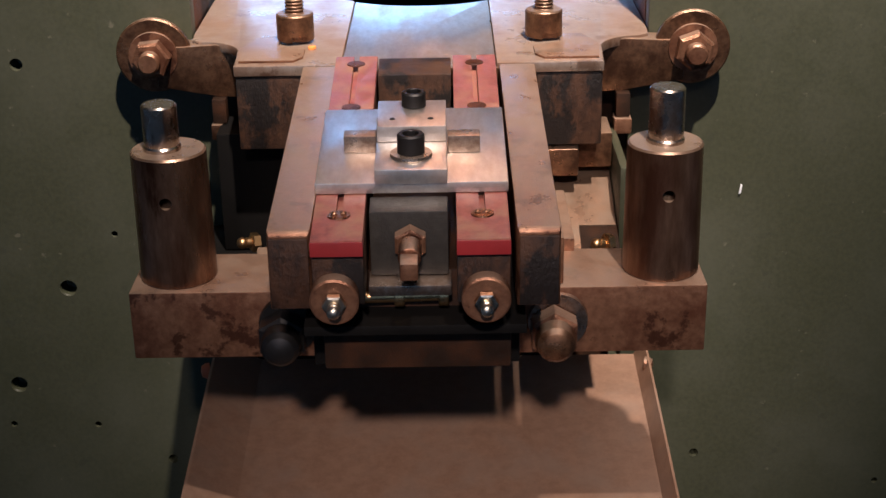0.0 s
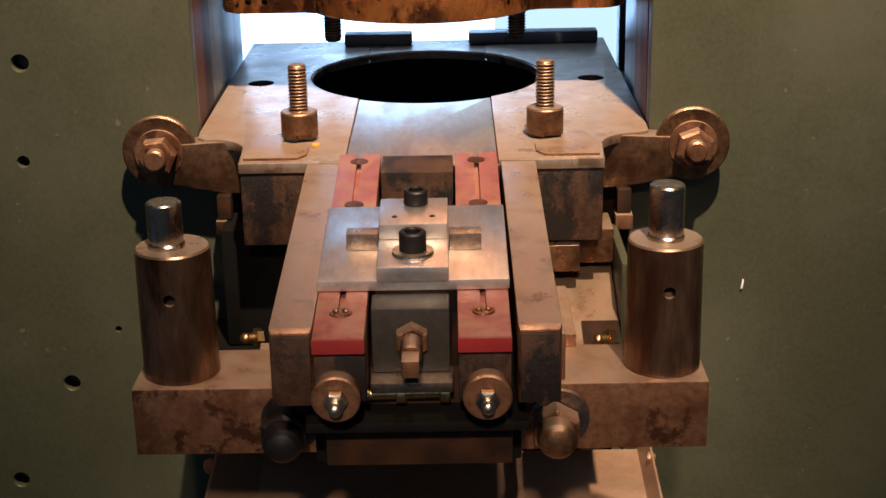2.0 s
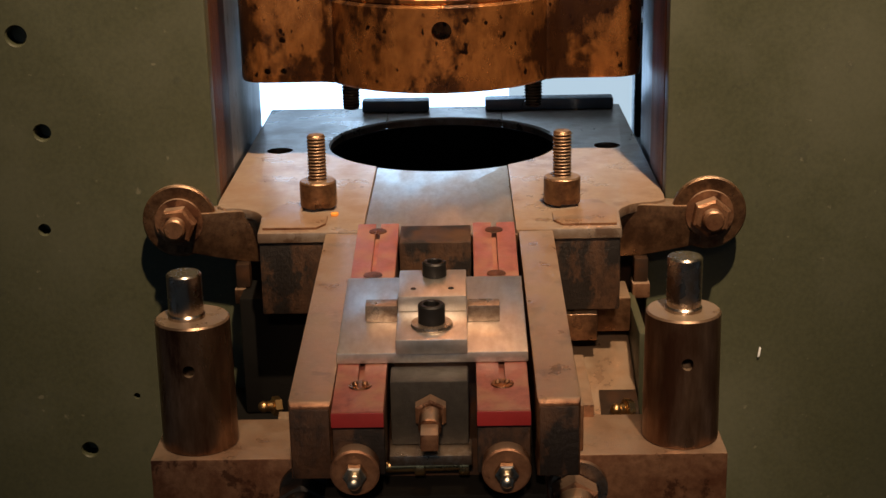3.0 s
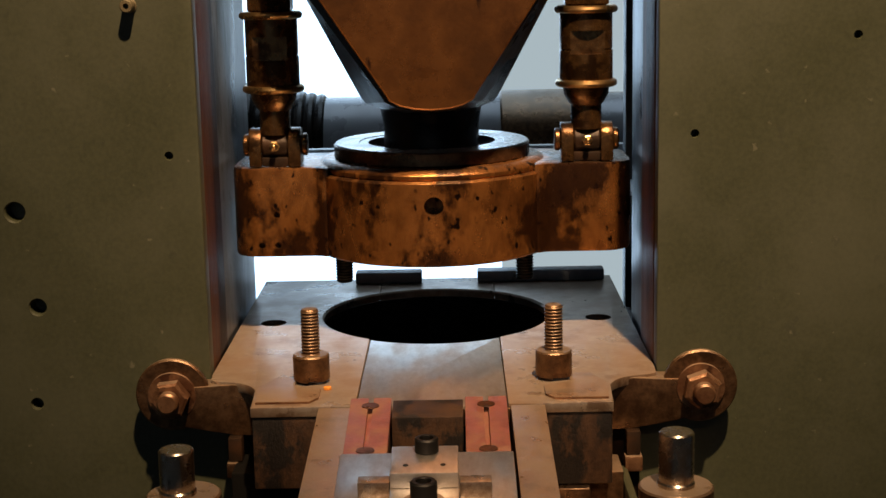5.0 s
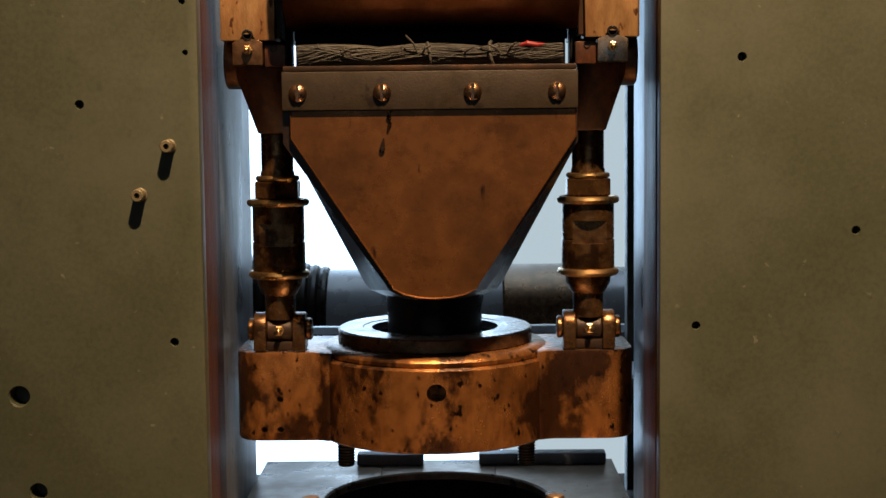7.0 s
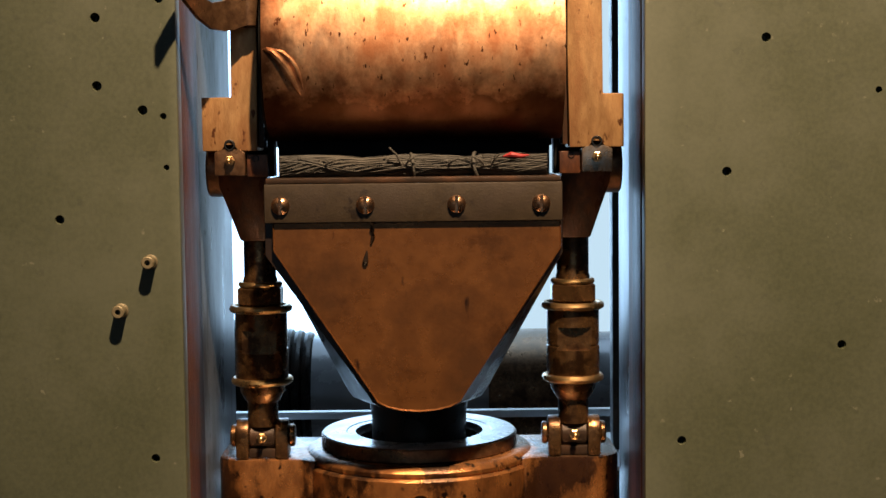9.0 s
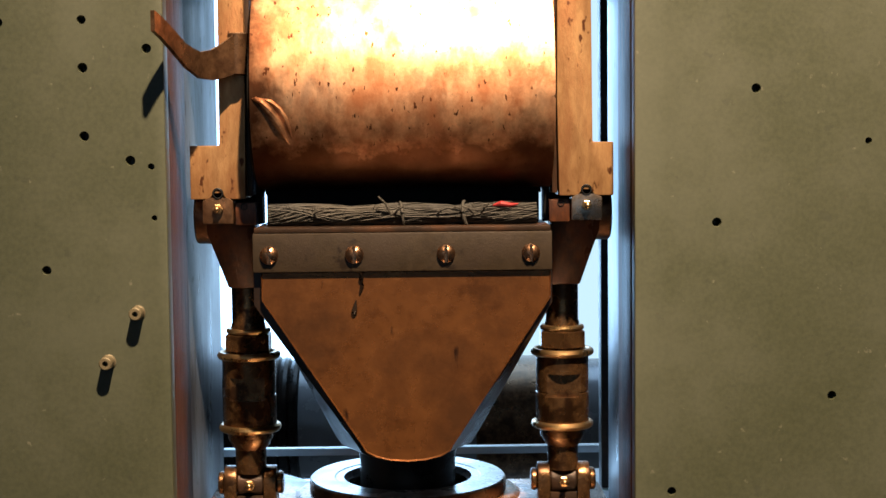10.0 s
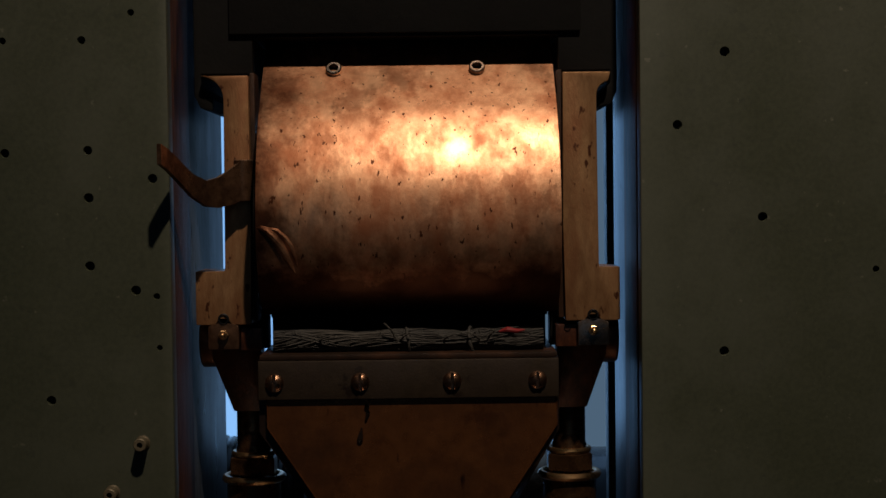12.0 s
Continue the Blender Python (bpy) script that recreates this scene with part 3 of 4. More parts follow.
def bar_bolt(x, dark):
    m = BLACK if dark else BROWN
    w = part("bolt_washer", lathe([(0.004, 0), (0.0123, 0), (0.0127, 0.0005), (0.0124, 0.0028), (0.004, 0.003)], (x + 0.002, 0.4618, 1.1035), (0, -1, 0), 40), m if dark else STEEL, bar)
    part("bolt_head", hexagon((x, 0.4587, 1.1015), (0, -1, 0), 0.0185, 0.0105, 0.52), m if dark else DUSTY, w)
    part("dome", lathe([(0.0084, 0), (0.0084, 0.004), (0.0078, 0.0068), (0.006, 0.0088), (0.003, 0.0099), (0, 0.0102)], (x, 0.4481, 1.1015), (0, -1, 0), 32), m, w, "domed bolt end")


# west bolt is black: the slide nose's shadow painted into its colour
bar_bolt(-0.0570, True)
bar_bolt(0.0560, False)


def post(s):
    x, y = s * 0.103, 0.481
    t = thing("guide_post", "round browned steel post with a thin polished pin on top", "post", "posts on the cross bar", (x, y, 1.118))
    body = part("body", lathe([(0, 0), (0.0158, 0), (0.0162, 0.0006), (0.0157, 0.0562), (0.0149, 0.057), (0.006, 0.057), (0, 0.057)], (x, y, 1.1182), (0, 0, 1), 64), POST, t, "browned steel post body with a cross hole")
    drilled(body, [lathe([(0, -0.03), (0.0026, -0.03), (0.0026, 0.03), (0, 0.03)], (x, y - 0.016, 1.1565), (0, 1, 0), 24)])
    tall, px = (0.0195, x - 0.0022) if s < 0 else (0.0235, x)
    part("pin", lathe([(0, 0), (0.0078, 0), (0.0078, 0.0014), (0.0071, 0.0022), (0.0073, 0.0035), (0.0073, tall - 0.0007), (0.0066, tall), (0, tall)], (px, y, 1.1751), (0, 0, 1), 40), POLISH, t, "polished steel pin")


post(-1)
post(1)

NICKEL = mat("dull_nickel_fitting", (0.62, 0.56, 0.45), (0.42, 0.34, 0.24), 1, 0.3, 200, 0.6)

# ---- the slide between the rails ----
CX = -0.0012
slide = thing("slide_carriage", "steel slide with red pads running between the rails", "slide", at=(CX, 0.46, 1.14))
part("saddle", box(-0.0368, 0.0366, 0.428, 0.60, 1.10, 1.1425, 0.001), DARK, slide, "dark oily saddle below the slide")
for s in (-1, 1):
    x0, x1 = (-0.0376, -0.0185) if s < 0 else (0.0157, 0.0352)
    xm = (x0 + x1) / 2
    pad = part("pad", box(x0, x1, 0.3925, 0.612, 1.1635, 1.1698, 0.0005), PINK, slide, "red fibre pad with a narrow groove")
    drilled(pad, [box(xm - 0.0012, xm + 0.0012, 0.416, 0.62, 1.1668, 1.18, 0)])
    part("pad_face", box(x0 - 0.0001, x1 + 0.0001, 0.3915, 0.3923, 1.1638, 1.1694, 0.0003), RED, pad, "deep red cut front face")
    part("pad_screw", merged(lathe([(0, 0), (0.0044, 0), (0.0042, 0.0005), (0, 0.0006)], (xm, 0.4165, 1.1699), (0, 0, 1), 24),
                             ball((xm - 0.0018, 0.4165, 1.1705), 0.0012, 10), ball((xm + 0.0018, 0.4168, 1.1705), 0.0012, 10)), HEADS, pad, "worn screw sunk in the pad")
    for yy in (0.54, 0.60):
        part("pad_rivet", lathe([(0, 0), (0.0042, 0), (0.004, 0.0003), (0, 0.0004)], (xm, yy, 1.1699), (0, 0, 1), 20), MAROON, pad)
    part("pad_carrier", box(x0, x1, 0.3955, 0.61, 1.143, 1.1632, 0.0008), RUST, slide)
    xb = -0.0295 if s < 0 else 0.0262
    bush = part("bush", lathe([(0, 0), (0.0088, 0), (0.0091, 0.0006), (0.0091, 0.0065), (0.0084, 0.0072), (0.0045, 0.0072), (0.0045, 0.0066), (0, 0.0066)], (xb, 0.3953, 1.147), (0, -1, 0), 44), DUSTY, slide, "round dusty steel bush")
    nipple(bush, (xb, 0.3886, 1.147), (0, -1, -0.08), 1.25, NICKEL)
part("slide_plate", box(-0.0379, 0.0358, 0.4375, 0.524, 1.1702, 1.1745, 0.0006), BRIGHT, slide, "bright ground steel slide plate")
block = part("clamp_block", merged(box(CX - 0.0138, CX + 0.0138, 0.4355, 0.4985, 1.1746, 1.1805, 0.0006), box(CX - 0.0136, CX + 0.0136, 0.466, 0.4975, 1.1806, 1.187, 0.0006)), BRIGHT, slide, "stepped steel clamp block")
part("wing", box(CX - 0.0268, CX - 0.014, 0.4705, 0.4785, 1.1746, 1.1815, 0.0005), STEEL, block)
part("wing", box(CX + 0.014, CX + 0.0268, 0.4695, 0.4775, 1.1746, 1.1815, 0.0005), STEEL, block)
for dx in (-0.0075, 0.0075):
    part("dowel", lathe([(0, 0), (0.0012, 0), (0.001, 0.0003), (0, 0.0003)], (CX + dx, 0.4745, 1.1871), (0, 0, 1), 12), BLACK, block)
part("screw_washer", lathe([(0.003, 0), (0.0079, 0), (0.0082, 0.0004), (0.008, 0.0014), (0.003, 0.0015)], (CX, 0.4505, 1.1806), (0, 0, 1), 40), STEEL, block)
socket_screw(block, (CX, 0.4505, 1.1822), 0.0053, 0.0075)
socket_screw(block, (CX + 0.0008, 0.4905, 1.1872), 0.0049, 0.0058)
part("grey_block", box(CX - 0.0158, CX + 0.0138, 0.4205, 0.4365, 1.1435, 1.1695, 0.0008), GREY, slide, "grey cast block behind the adjusting screw")
part("ledge", box(CX - 0.0165, CX + 0.0148, 0.412, 0.4275, 1.1385, 1.1428, 0.0006), STEEL, slide)
part("back_block", box(-0.0175, 0.0148, 0.575, 0.60, 1.1436, 1.1725, 0.0006), RUST, slide)
adj = part("adjusting_nut", hexagon((CX - 0.0005, 0.4203, 1.1585), (0, -1, -0.1), 0.0115, 0.0055, 0.52), DUSTY, slide, "adjusting nut with a square-ended screw")
part("screw_shank", merged(rod((CX - 0.0005, 0.415, 1.158), (CX - 0.0008, 0.405, 1.1568), 0.0043, 28), box(CX - 0.0042, CX + 0.0026, 0.3945, 0.405, 1.1524, 1.1592, 0.0009)), DUSTY, adj)
part("tie_rod", merged(rod((-0.020, 0.4225, 1.1335), (0.0125, 0.4225, 1.1342), 0.0023, 20), rod((-0.0085, 0.4225, 1.1338), (-0.0045, 0.4225, 1.1338), 0.0040, 24), rod((0.0085, 0.4225, 1.134), (0.0125, 0.4225, 1.134), 0.0042, 24)), BRASS, slide, "thin cross rod with brass collars")
# these two black plates are added to stop light leaking onto the tray
part("floor_plate", box(-0.043, 0.042, 0.410, 0.481, 1.123, 1.127, 0.0006), SHADE_BLACK, slide)
part("apron", box(-0.0535, 0.0525, 0.463, 0.50, 1.1183, 1.1385, 0.0006), SHADE_BLACK, slide, "added black plate that stops light under the saddle")
# black plate: the shade below the slide nose painted in
part("under_plate", box(-0.043, 0.041, 0.455, 0.4612, 1.0885, 1.1385, 0.0008), SHADE_BLACK, slide, "black plate below the slide nose that paints in its shade")

# the slide rises gently towards the ring, as the rails do
for ob in slide.children_recursive:
    for v in ob.data.vertices:
        d = v.co.y - 0.4
        v.co.z += 0.10 * d
        v.co.y = 0.4 + 0.755 * d

# ---- brackets beside the saddle ----


def bracket(s):
    east = s > 0
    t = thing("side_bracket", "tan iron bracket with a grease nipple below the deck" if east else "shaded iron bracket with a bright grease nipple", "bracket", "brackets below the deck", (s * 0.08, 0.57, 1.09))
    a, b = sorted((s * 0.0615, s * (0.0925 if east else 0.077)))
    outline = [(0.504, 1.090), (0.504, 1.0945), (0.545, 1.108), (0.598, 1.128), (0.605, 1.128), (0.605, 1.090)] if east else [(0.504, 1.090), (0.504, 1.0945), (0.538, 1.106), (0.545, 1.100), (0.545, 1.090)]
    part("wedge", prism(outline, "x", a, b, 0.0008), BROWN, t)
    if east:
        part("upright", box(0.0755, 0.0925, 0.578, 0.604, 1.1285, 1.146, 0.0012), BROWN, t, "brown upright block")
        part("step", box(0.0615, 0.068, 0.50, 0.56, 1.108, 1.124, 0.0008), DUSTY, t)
        # thin dark sheet that paints the post's shadow on the tan wedge
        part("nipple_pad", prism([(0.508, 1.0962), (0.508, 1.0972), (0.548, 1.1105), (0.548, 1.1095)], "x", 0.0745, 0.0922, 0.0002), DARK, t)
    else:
        # unseen box, added to keep lamp light off the tray's west flange
        part("low_shelf", box(-0.119, -0.0605, 0.512, 0.6195, 1.068, 1.084, 0.0012), SHADE_BLACK, t)
        # west upright is black, not brown: shade painted into its colour
        part("upright", box(-0.100, -0.0605, 0.585, 0.615, 1.0845, 1.146, 0.0012), SHADE_BLACK, t, "upright with the west side's shade painted in as black")
    nipple(t, (s * (0.0885 if east else 0.0795), 0.535 if east else 0.562, 1.1065 if east else 1.0985), (-1, -0.5, 0.15), 1.35)
    part("foot", box(*sorted((s * 0.0955, s * 0.1045)), 0.599, 0.611, 1.138, 1.146, 0.0012), DUSTY if east else BROWN, t)
    part("stem", box(*sorted((s * 0.0965, s * 0.1035)), 0.601, 0.609, 1.1462, 1.1585, 0.0008), DARK, t)
    if east:
        part("rust_block", prism([(0.566, 1.1285), (0.566, 1.142), (0.572, 1.1465), (0.602, 1.1465), (0.602, 1.1285)], "x", 0.0600, 0.0752, 0.0010), BROWN, t, "rusty brown clamp block")
        part("painted_cheek", box(0.0928, 0.0968, 0.545, 0.604, 1.092, 1.140, 0.0010), GREEN, t, "chipped green painted side plate")


bracket(-1)
bracket(1)

# ---- the delivery tray below ----
tray = thing("delivery_tray", "brown sheet-metal tray sloping out below the bar", "tray", at=(0, 0.5, 0.98))


def tray_row(y, z):
    return [(-0.1145, y, z + 0.006), (-0.1132, y, z + 0.0062), (-0.0905, y, z - 0.006), (0.1125, y, z - 0.006), (0.1168, y, z + 0.0062), (0.118, y, z + 0.006),
            (0.1138, y, z - 0.0075), (-0.0912, y, z - 0.0075)]


part("sheet", loft([tray_row(0.6195, 1.0105), tray_row(0.55, 1.0015), tray_row(0.36, 0.975)]), SHEET, tray)
for s in (-1, 1):
    b = part("side_bolt", lathe([(0, 0), (0.0042, 0), (0.0042, 0.002), (0.003, 0.0042), (0, 0.0048)], (s * 0.1155, 0.598, 1.0095), (s, -0.25, 0), 20),
             mat("orange_primed_bolt", (0.62, 0.16, 0.06), (0.4, 0.1, 0.05), 0, 0.5) if s < 0 else DUSTY, tray, "orange primed bolt head" if s < 0 else "dusty bolt head")

# ---- the clamping ring ----
RY = 0.7255
ring = thing("clamp_ring", "oily copper-brown clamping ring with two ears and a steel collar", "ring", at=(0, RY, 1.232))
body = part("body", lathe([(0.036, 0), (0.0655, 0), (0.0668, 0.0012), (0.0668, 0.0445), (0.0655, 0.0458), (0.036, 0.0458)], (0, RY, 1.2318), (0, 0, 1), 96), COPPER, ring, "stained copper-brown ring body")
drilled(body, [lathe([(0, -0.02), (0.0052, -0.02), (0.0052, 0.02), (0, 0.02)], (0.0015, RY - 0.0668, 1.2645), (0, 1, 0), 28)])
part("step", lathe([(0.036, 0), (0.0640, 0), (0.0646, 0.0008), (0.0646, 0.0026), (0.0640, 0.0036), (0.0612, 0.0056), (0.0600, 0.006), (0.036, 0.006)], (0, RY, 1.2777), (0, 0, 1), 96), COPPER, ring)
collar = part("collar", lathe([(0.036, 0), (0.0546, 0), (0.0552, 0.0005), (0.0552, 0.0066), (0.0546, 0.0072), (0.036, 0.0072)], (0, RY, 1.2839), (0, 0, 1), 96), BROWN, ring, "turned collar with an oily brown rim")
part("collar_face", lathe([(0.0345, -0.004), (0.036, -0.004), (0.0405, 0.0001), (0.0412, 0.0005), (0.0540, 0.0005), (0.0544, 0.0002), (0.036, 0.0001)], (0, RY, 1.2912), (0, 0, 1), 96), COLLAR, collar, "bright worn steel top face")


def ear(s):
    out = [(s * 0.056, RY - 0.034), (s * 0.0595, RY - 0.0335), (s * 0.0625, RY - 0.0318), (s * 0.066, RY - 0.031)] + [(s * u, v) for u, v in arc(0.0955, RY - 0.0160, 0.0150, -90, 0, 8)] + [(s * u, v) for u, v in arc(0.0955, RY + 0.0165, 0.0150, 0, 90, 8)] + [(s * 0.056, RY + 0.031)]
    e = part("ear", prism(out, "z", 1.2318, 1.2818, 0.0022), COPPER, ring, "stained ear of the ring")
    drilled(e, [merged(*[lathe([(0, -0.02), (r, -0.02), (r, 0.01), (0, 0.01)], (s * x, RY - 0.031, z), (0, 1, 0), 16) for x, z, r in
                         (((0.0855, 1.2555, 0.0018), (0.0855, 1.2385, 0.0018), (0.0945, 1.2385, 0.0018)) if s < 0 else ((0.103, 1.262, 0.0005),))])])
    part("stop_pin", thread((s * 0.0522, RY + 0.005, 1.2316), (s * 0.0522, RY + 0.005, 1.2095), 0.0052, 0.0017), BLACK, ring, "dark threaded stop pin")


ear(-1)
ear(1)

# ---- the two adjusting links ----


def link_rod(s):
    x, y = s * 0.0855, 0.7035
    t = thing("adjusting_link", "oily bronze adjusting link with ringed barrel and forked ends", "link rod", "links beside the hopper", (x, y, 1.282))
    for k in (-1, 1):
        xc = x + k * 0.0108
        prof = [(y - 0.0085, 1.2822), (y + 0.0085, 1.2822), (y + 0.0085, 1.2945)] + [(y + 0.0085 * math.cos(radians(a)), 1.2945 + 0.0085 * math.sin(radians(a))) for a in range(20, 180, 20)] + [(y - 0.0085, 1.2945)]
        c = part("fork_cheek", prism(prof, "x", xc - 0.0034, xc + 0.0034, 0.0008), BARREL, t)
        part("pin_head", rod((xc + k * 0.0035, y, 1.2935), (xc + k * 0.0068, y, 1.2935), 0.0062, 28, 0.0008), BARREL, c)
    part("fork_bridge", box(x - 0.0073, x + 0.0073, y - 0.0066, y + 0.0066, 1.2822, 1.2872, 0.0008), DARK, t)
    eye = part("eye", rod((x - 0.0072, y, 1.2935), (x + 0.0072, y, 1.2935), 0.0072, 28, 0.0008), DARK, t)
    nipple(eye, (x, y - 0.0068, 1.2935), (0, -1, 0.05), 0.8)
    part("lower_rod", lathe([(0, 0), (0.0084, 0), (0.0084, 0.013), (0.0098, 0.0145), (0.0122, 0.019), (0.0128, 0.025), (0, 0.025)], (x, y, 1.2995), (0, 0, 1), 40), BARREL, t)
    barrel = part("barrel", lathe([(0.009, 0), (0.0143, 0), (0.0145, 0.0005), (0.0145, 0.0195), (0.0139, 0.0198), (0.0139, 0.0203), (0.0143, 0.0206), (0.0143, 0.0405), (0.009, 0.0405), (0.009, 0)], (x, y, 1.3225), (0, 0, 1), 48), BARREL, t, "dark bronze barrel")
    bmesh_barrel = bmesh.new()
    bmesh_barrel.from_mesh(barrel.data)
    bmesh.ops.remove_doubles(bmesh_barrel, verts=bmesh_barrel.verts, dist=1e-6)
    bmesh.ops.recalc_face_normals(bmesh_barrel, faces=bmesh_barrel.faces)
    bmesh_barrel.to_mesh(barrel.data)
    bmesh_barrel.free()
    drilled(barrel, [box(x - 0.0105, x + 0.0105, y - 0.03, y - 0.0108, 1.3405, 1.3530, 0)])
    part("lower_ring", donut((x, y, 1.3245), (0, 0, 1), 0.0149, 0.0021), BRASS, barrel, "rounded brass ring")
    part("upper_ring", donut((x, y, 1.3642), (0, 0, 1), 0.0152, 0.0021), BRASS, barrel, "rounded brass ring")
    part("lock_nut", hexagon((x, y, 1.366), (0, 0, 1), 0.0235, 0.0105, 0.52), BARREL, t)
    part("nut_ring", donut((x, y, 1.3775), (0, 0, 1), 0.0105, 0.0016), BRASS, t)
    part("upper_rod", lathe([(0.0092, 0), (0.0094, 0.004), (0.0088, 0.006), (0.0088, 0.032), (0, 0.032)], (x, y, 1.376), (0, 0, 1), 40), BARREL, t)
    u = [(s * 0.0785, 1.402), (s * 0.0938, 1.402), (s * 0.0985, 1.418), (s * 0.1028, 1.432), (s * 0.1028, 1.4472), (s * 0.0772, 1.4472), (s * 0.0772, 1.405)]
    yoke = part("yoke", prism(u, "y", 0.668, 0.692, 0.0012), MAROON, t, "dark red-brown tapered yoke")
    for v in yoke.data.vertices:
        if v.co.y < 0.68:
            v.co.y += 0.020 * (1.4472 - v.co.z) / 0.045
    cap = [(s * 0.0868, 1.4378), (s * 0.1026, 1.4378), (s * 0.1026, 1.4495), (s * 0.0992, 1.4515), (s * 0.0972, 1.4545), (s * 0.0918, 1.4545), (s * 0.0898, 1.4515), (s * 0.0868, 1.4495)]
    part("bearing_cap", prism(cap, "y", 0.6605, 0.674, 0.0007), STEEL if s > 0 else BROWN, yoke, "worn bearing cap")
    nipple(yoke, (s * 0.0945, 0.6603, 1.4455), (0, -1, 0), 0.75)
    part("cap_hole", tube((s * 0.0945, 0.675, 1.4535), (s * 0.0945, 0.6598, 1.4535), 0.0029, 0.0021, 0.006, 20), BLACK, yoke)
    part("cap_tab", box(*sorted((s * 0.0755, s * 0.0862)), 0.6635, 0.674, 1.4370, 1.4485, 0.0006), MAROON, yoke)
    part("tab_hole", tube((s * 0.0815, 0.67, 1.4465), (s * 0.0815, 0.6630, 1.4465), 0.0018, 0.0013, 0.004, 16), BLACK, yoke)
    part("trunnion", rod((s * 0.1005, 0.688, 1.4405), (s * 0.1095, 0.688, 1.4405), 0.0145, 36, 0.001), BROWN, yoke, "round end of the bearing")


link_rod(-1)
link_rod(1)

# ---- the hopper ----
hop = thing("hopper", "bronze-faced tapered hopper with a dark round neck", "hopper", at=(0, 0.70, 1.27))


def hop_row(y, w, zt, zc, wl, zl, zb, n=8):
    low = [(wl * math.cos(radians(a)), y, zl + (zb - zl) * math.sin(radians(a))) for a in [180 * k / n for k in range(n + 1)]]
    return [(w, y, zt), (w, y, zc)] + low + [(-w, y, zc), (-w, y, zt)]


part("front_plate", loft([[(x + 0.0016, y, z) for x, y, z in row] for row in (hop_row(0.6448, 0.0722, 1.4136, 1.400, 0.0225, 1.3255, 1.3175), hop_row(0.6440, 0.0728, 1.4136, 1.3998, 0.0231, 1.325, 1.3168), hop_row(0.6475, 0.0734, 1.4136, 1.3996, 0.0236, 1.3247, 1.3162))]), BRONZE, hop, "flat bronze front plate with oil stains")
part("shell", loft([hop_row(0.6476, 0.0755, 1.4335, 1.3972, 0.024, 1.3242, 1.3158), hop_row(0.69, 0.0768, 1.4335, 1.396, 0.0375, 1.3205, 1.3105), hop_row(0.745, 0.0768, 1.4335, 1.396, 0.0375, 1.3205, 1.3105), hop_row(0.768, 0.0755, 1.4335, 1.40, 0.030, 1.352, 1.344), hop_row(0.785, 0.070, 1.4335, 1.405, 0.026, 1.385, 1.38)]), SHELL, hop, "dark oily hopper shell")
part("strip", box(-0.0752, 0.0752, 0.6424, 0.6474, 1.4140, 1.4335, 0.0007), STRIP, hop, "dark screwed clamping strip")
for x in (-0.067, -0.0242, 0.0218, 0.0645):
    round_screw(hop, (x, 0.6424, 1.4226), 0.0047)
part("oil_drip", merged(sweep([(-0.0208, 0.6440, 1.4136, 1.5), (-0.0210, 0.6439, 1.4105, 1.2), (-0.0206, 0.6439, 1.407, 1.0), (-0.0216, 0.6440, 1.4035, 0.5)], 0.0011, 8), sweep([(-0.0238, 0.6441, 1.3995, 0.25), (-0.0243, 0.6440, 1.3962, 0.9), (-0.0247, 0.6440, 1.3938, 1.3), (-0.0248, 0.6441, 1.3922, 0.5)], 0.0012, 8)), SHELL, hop, "dark dried oil drip")
part("gasket", box(-0.0745, 0.0745, 0.6435, 0.70, 1.4337, 1.4365, 0.0008), DARK, hop, "dark gasket edge")
# the black blocks here are added to stop daylight showing behind the rope
part("baffle", box(-0.0712, 0.0712, 0.6755, 0.690, 1.4366, 1.468, 0.0006), SHADE_BLACK, hop, "added black baffle that hides the daylight behind the rope")
part("baffle_cap", box(-0.0735, 0.0735, 0.6905, 0.698, 1.4515, 1.472, 0.0006), SHADE_BLACK, hop)
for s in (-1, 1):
    part("side_filler", box(*sorted((s * 0.0772, s * 0.0995)), 0.6945, 0.72, 1.4366, 1.472, 0.0006), SHADE_BLACK, hop)
    part("stay", box(*sorted((s * 0.0736, s * 0.0768)), 0.6765, 0.690, 1.4366, 1.462, 0.0005), SHADE_BLACK, hop)
part("neck", lathe([(0, 0), (0.0295, 0), (0.0285, 0.004), (0.0268, 0.018), (0.0268, 0.030), (0.0285, 0.040), (0.033, 0.048), (0, 0.048)], (0, RY, 1.2705), (0, 0, 1), 64), SHELL, hop, "dark oily round neck")

# ---- rope packing above the hopper ----
rope = thing("rope_packing", "frayed grey tarred rope squeezed above the hopper", "rope", at=(0, 0.66, 1.437))
rng = random.Random(4)
part("heart", sweep([(-0.068 + 0.136 * i / 40, 0.6585, 1.4412 + 0.0006 * math.sin(i), 0.9 + 0.14 * math.sin(i * 0.8)) for i in range(41)], 0.0050, 12), ROPE, rope, "dark packed rope heart")
for k in range(210):
    pts = []
    ph, twist, rr = rng.uniform(0, 6.28), rng.uniform(2.2, 4.2) * rng.choice((1, 1, 1, 1, -1)), rng.uniform(0.8, 1.1)
    u0, u1 = (0, 1) if k % 3 else sorted((rng.uniform(0, 0.5), rng.uniform(0.5, 1)))
    for i in range(37):
        u = u0 + (u1 - u0) * i / 36
        pinch = 0.70 + 0.36 * abs(math.sin(8.2 * u + 0.6)) ** 0.6
        g = ph + twist * u + 0.35 * math.sin(11 * u + 2 * ph)
        pts.append((-0.0685 + 0.137 * u, 0.6585 - 0.0068 * rr * pinch * math.cos(g), 1.4420 + 0.0054 * rr * pinch * math.sin(g), 0.6 + 0.7 * rng.random()))
    part("strand", sweep(pts, 0.00026, 4), ROPE, rope)
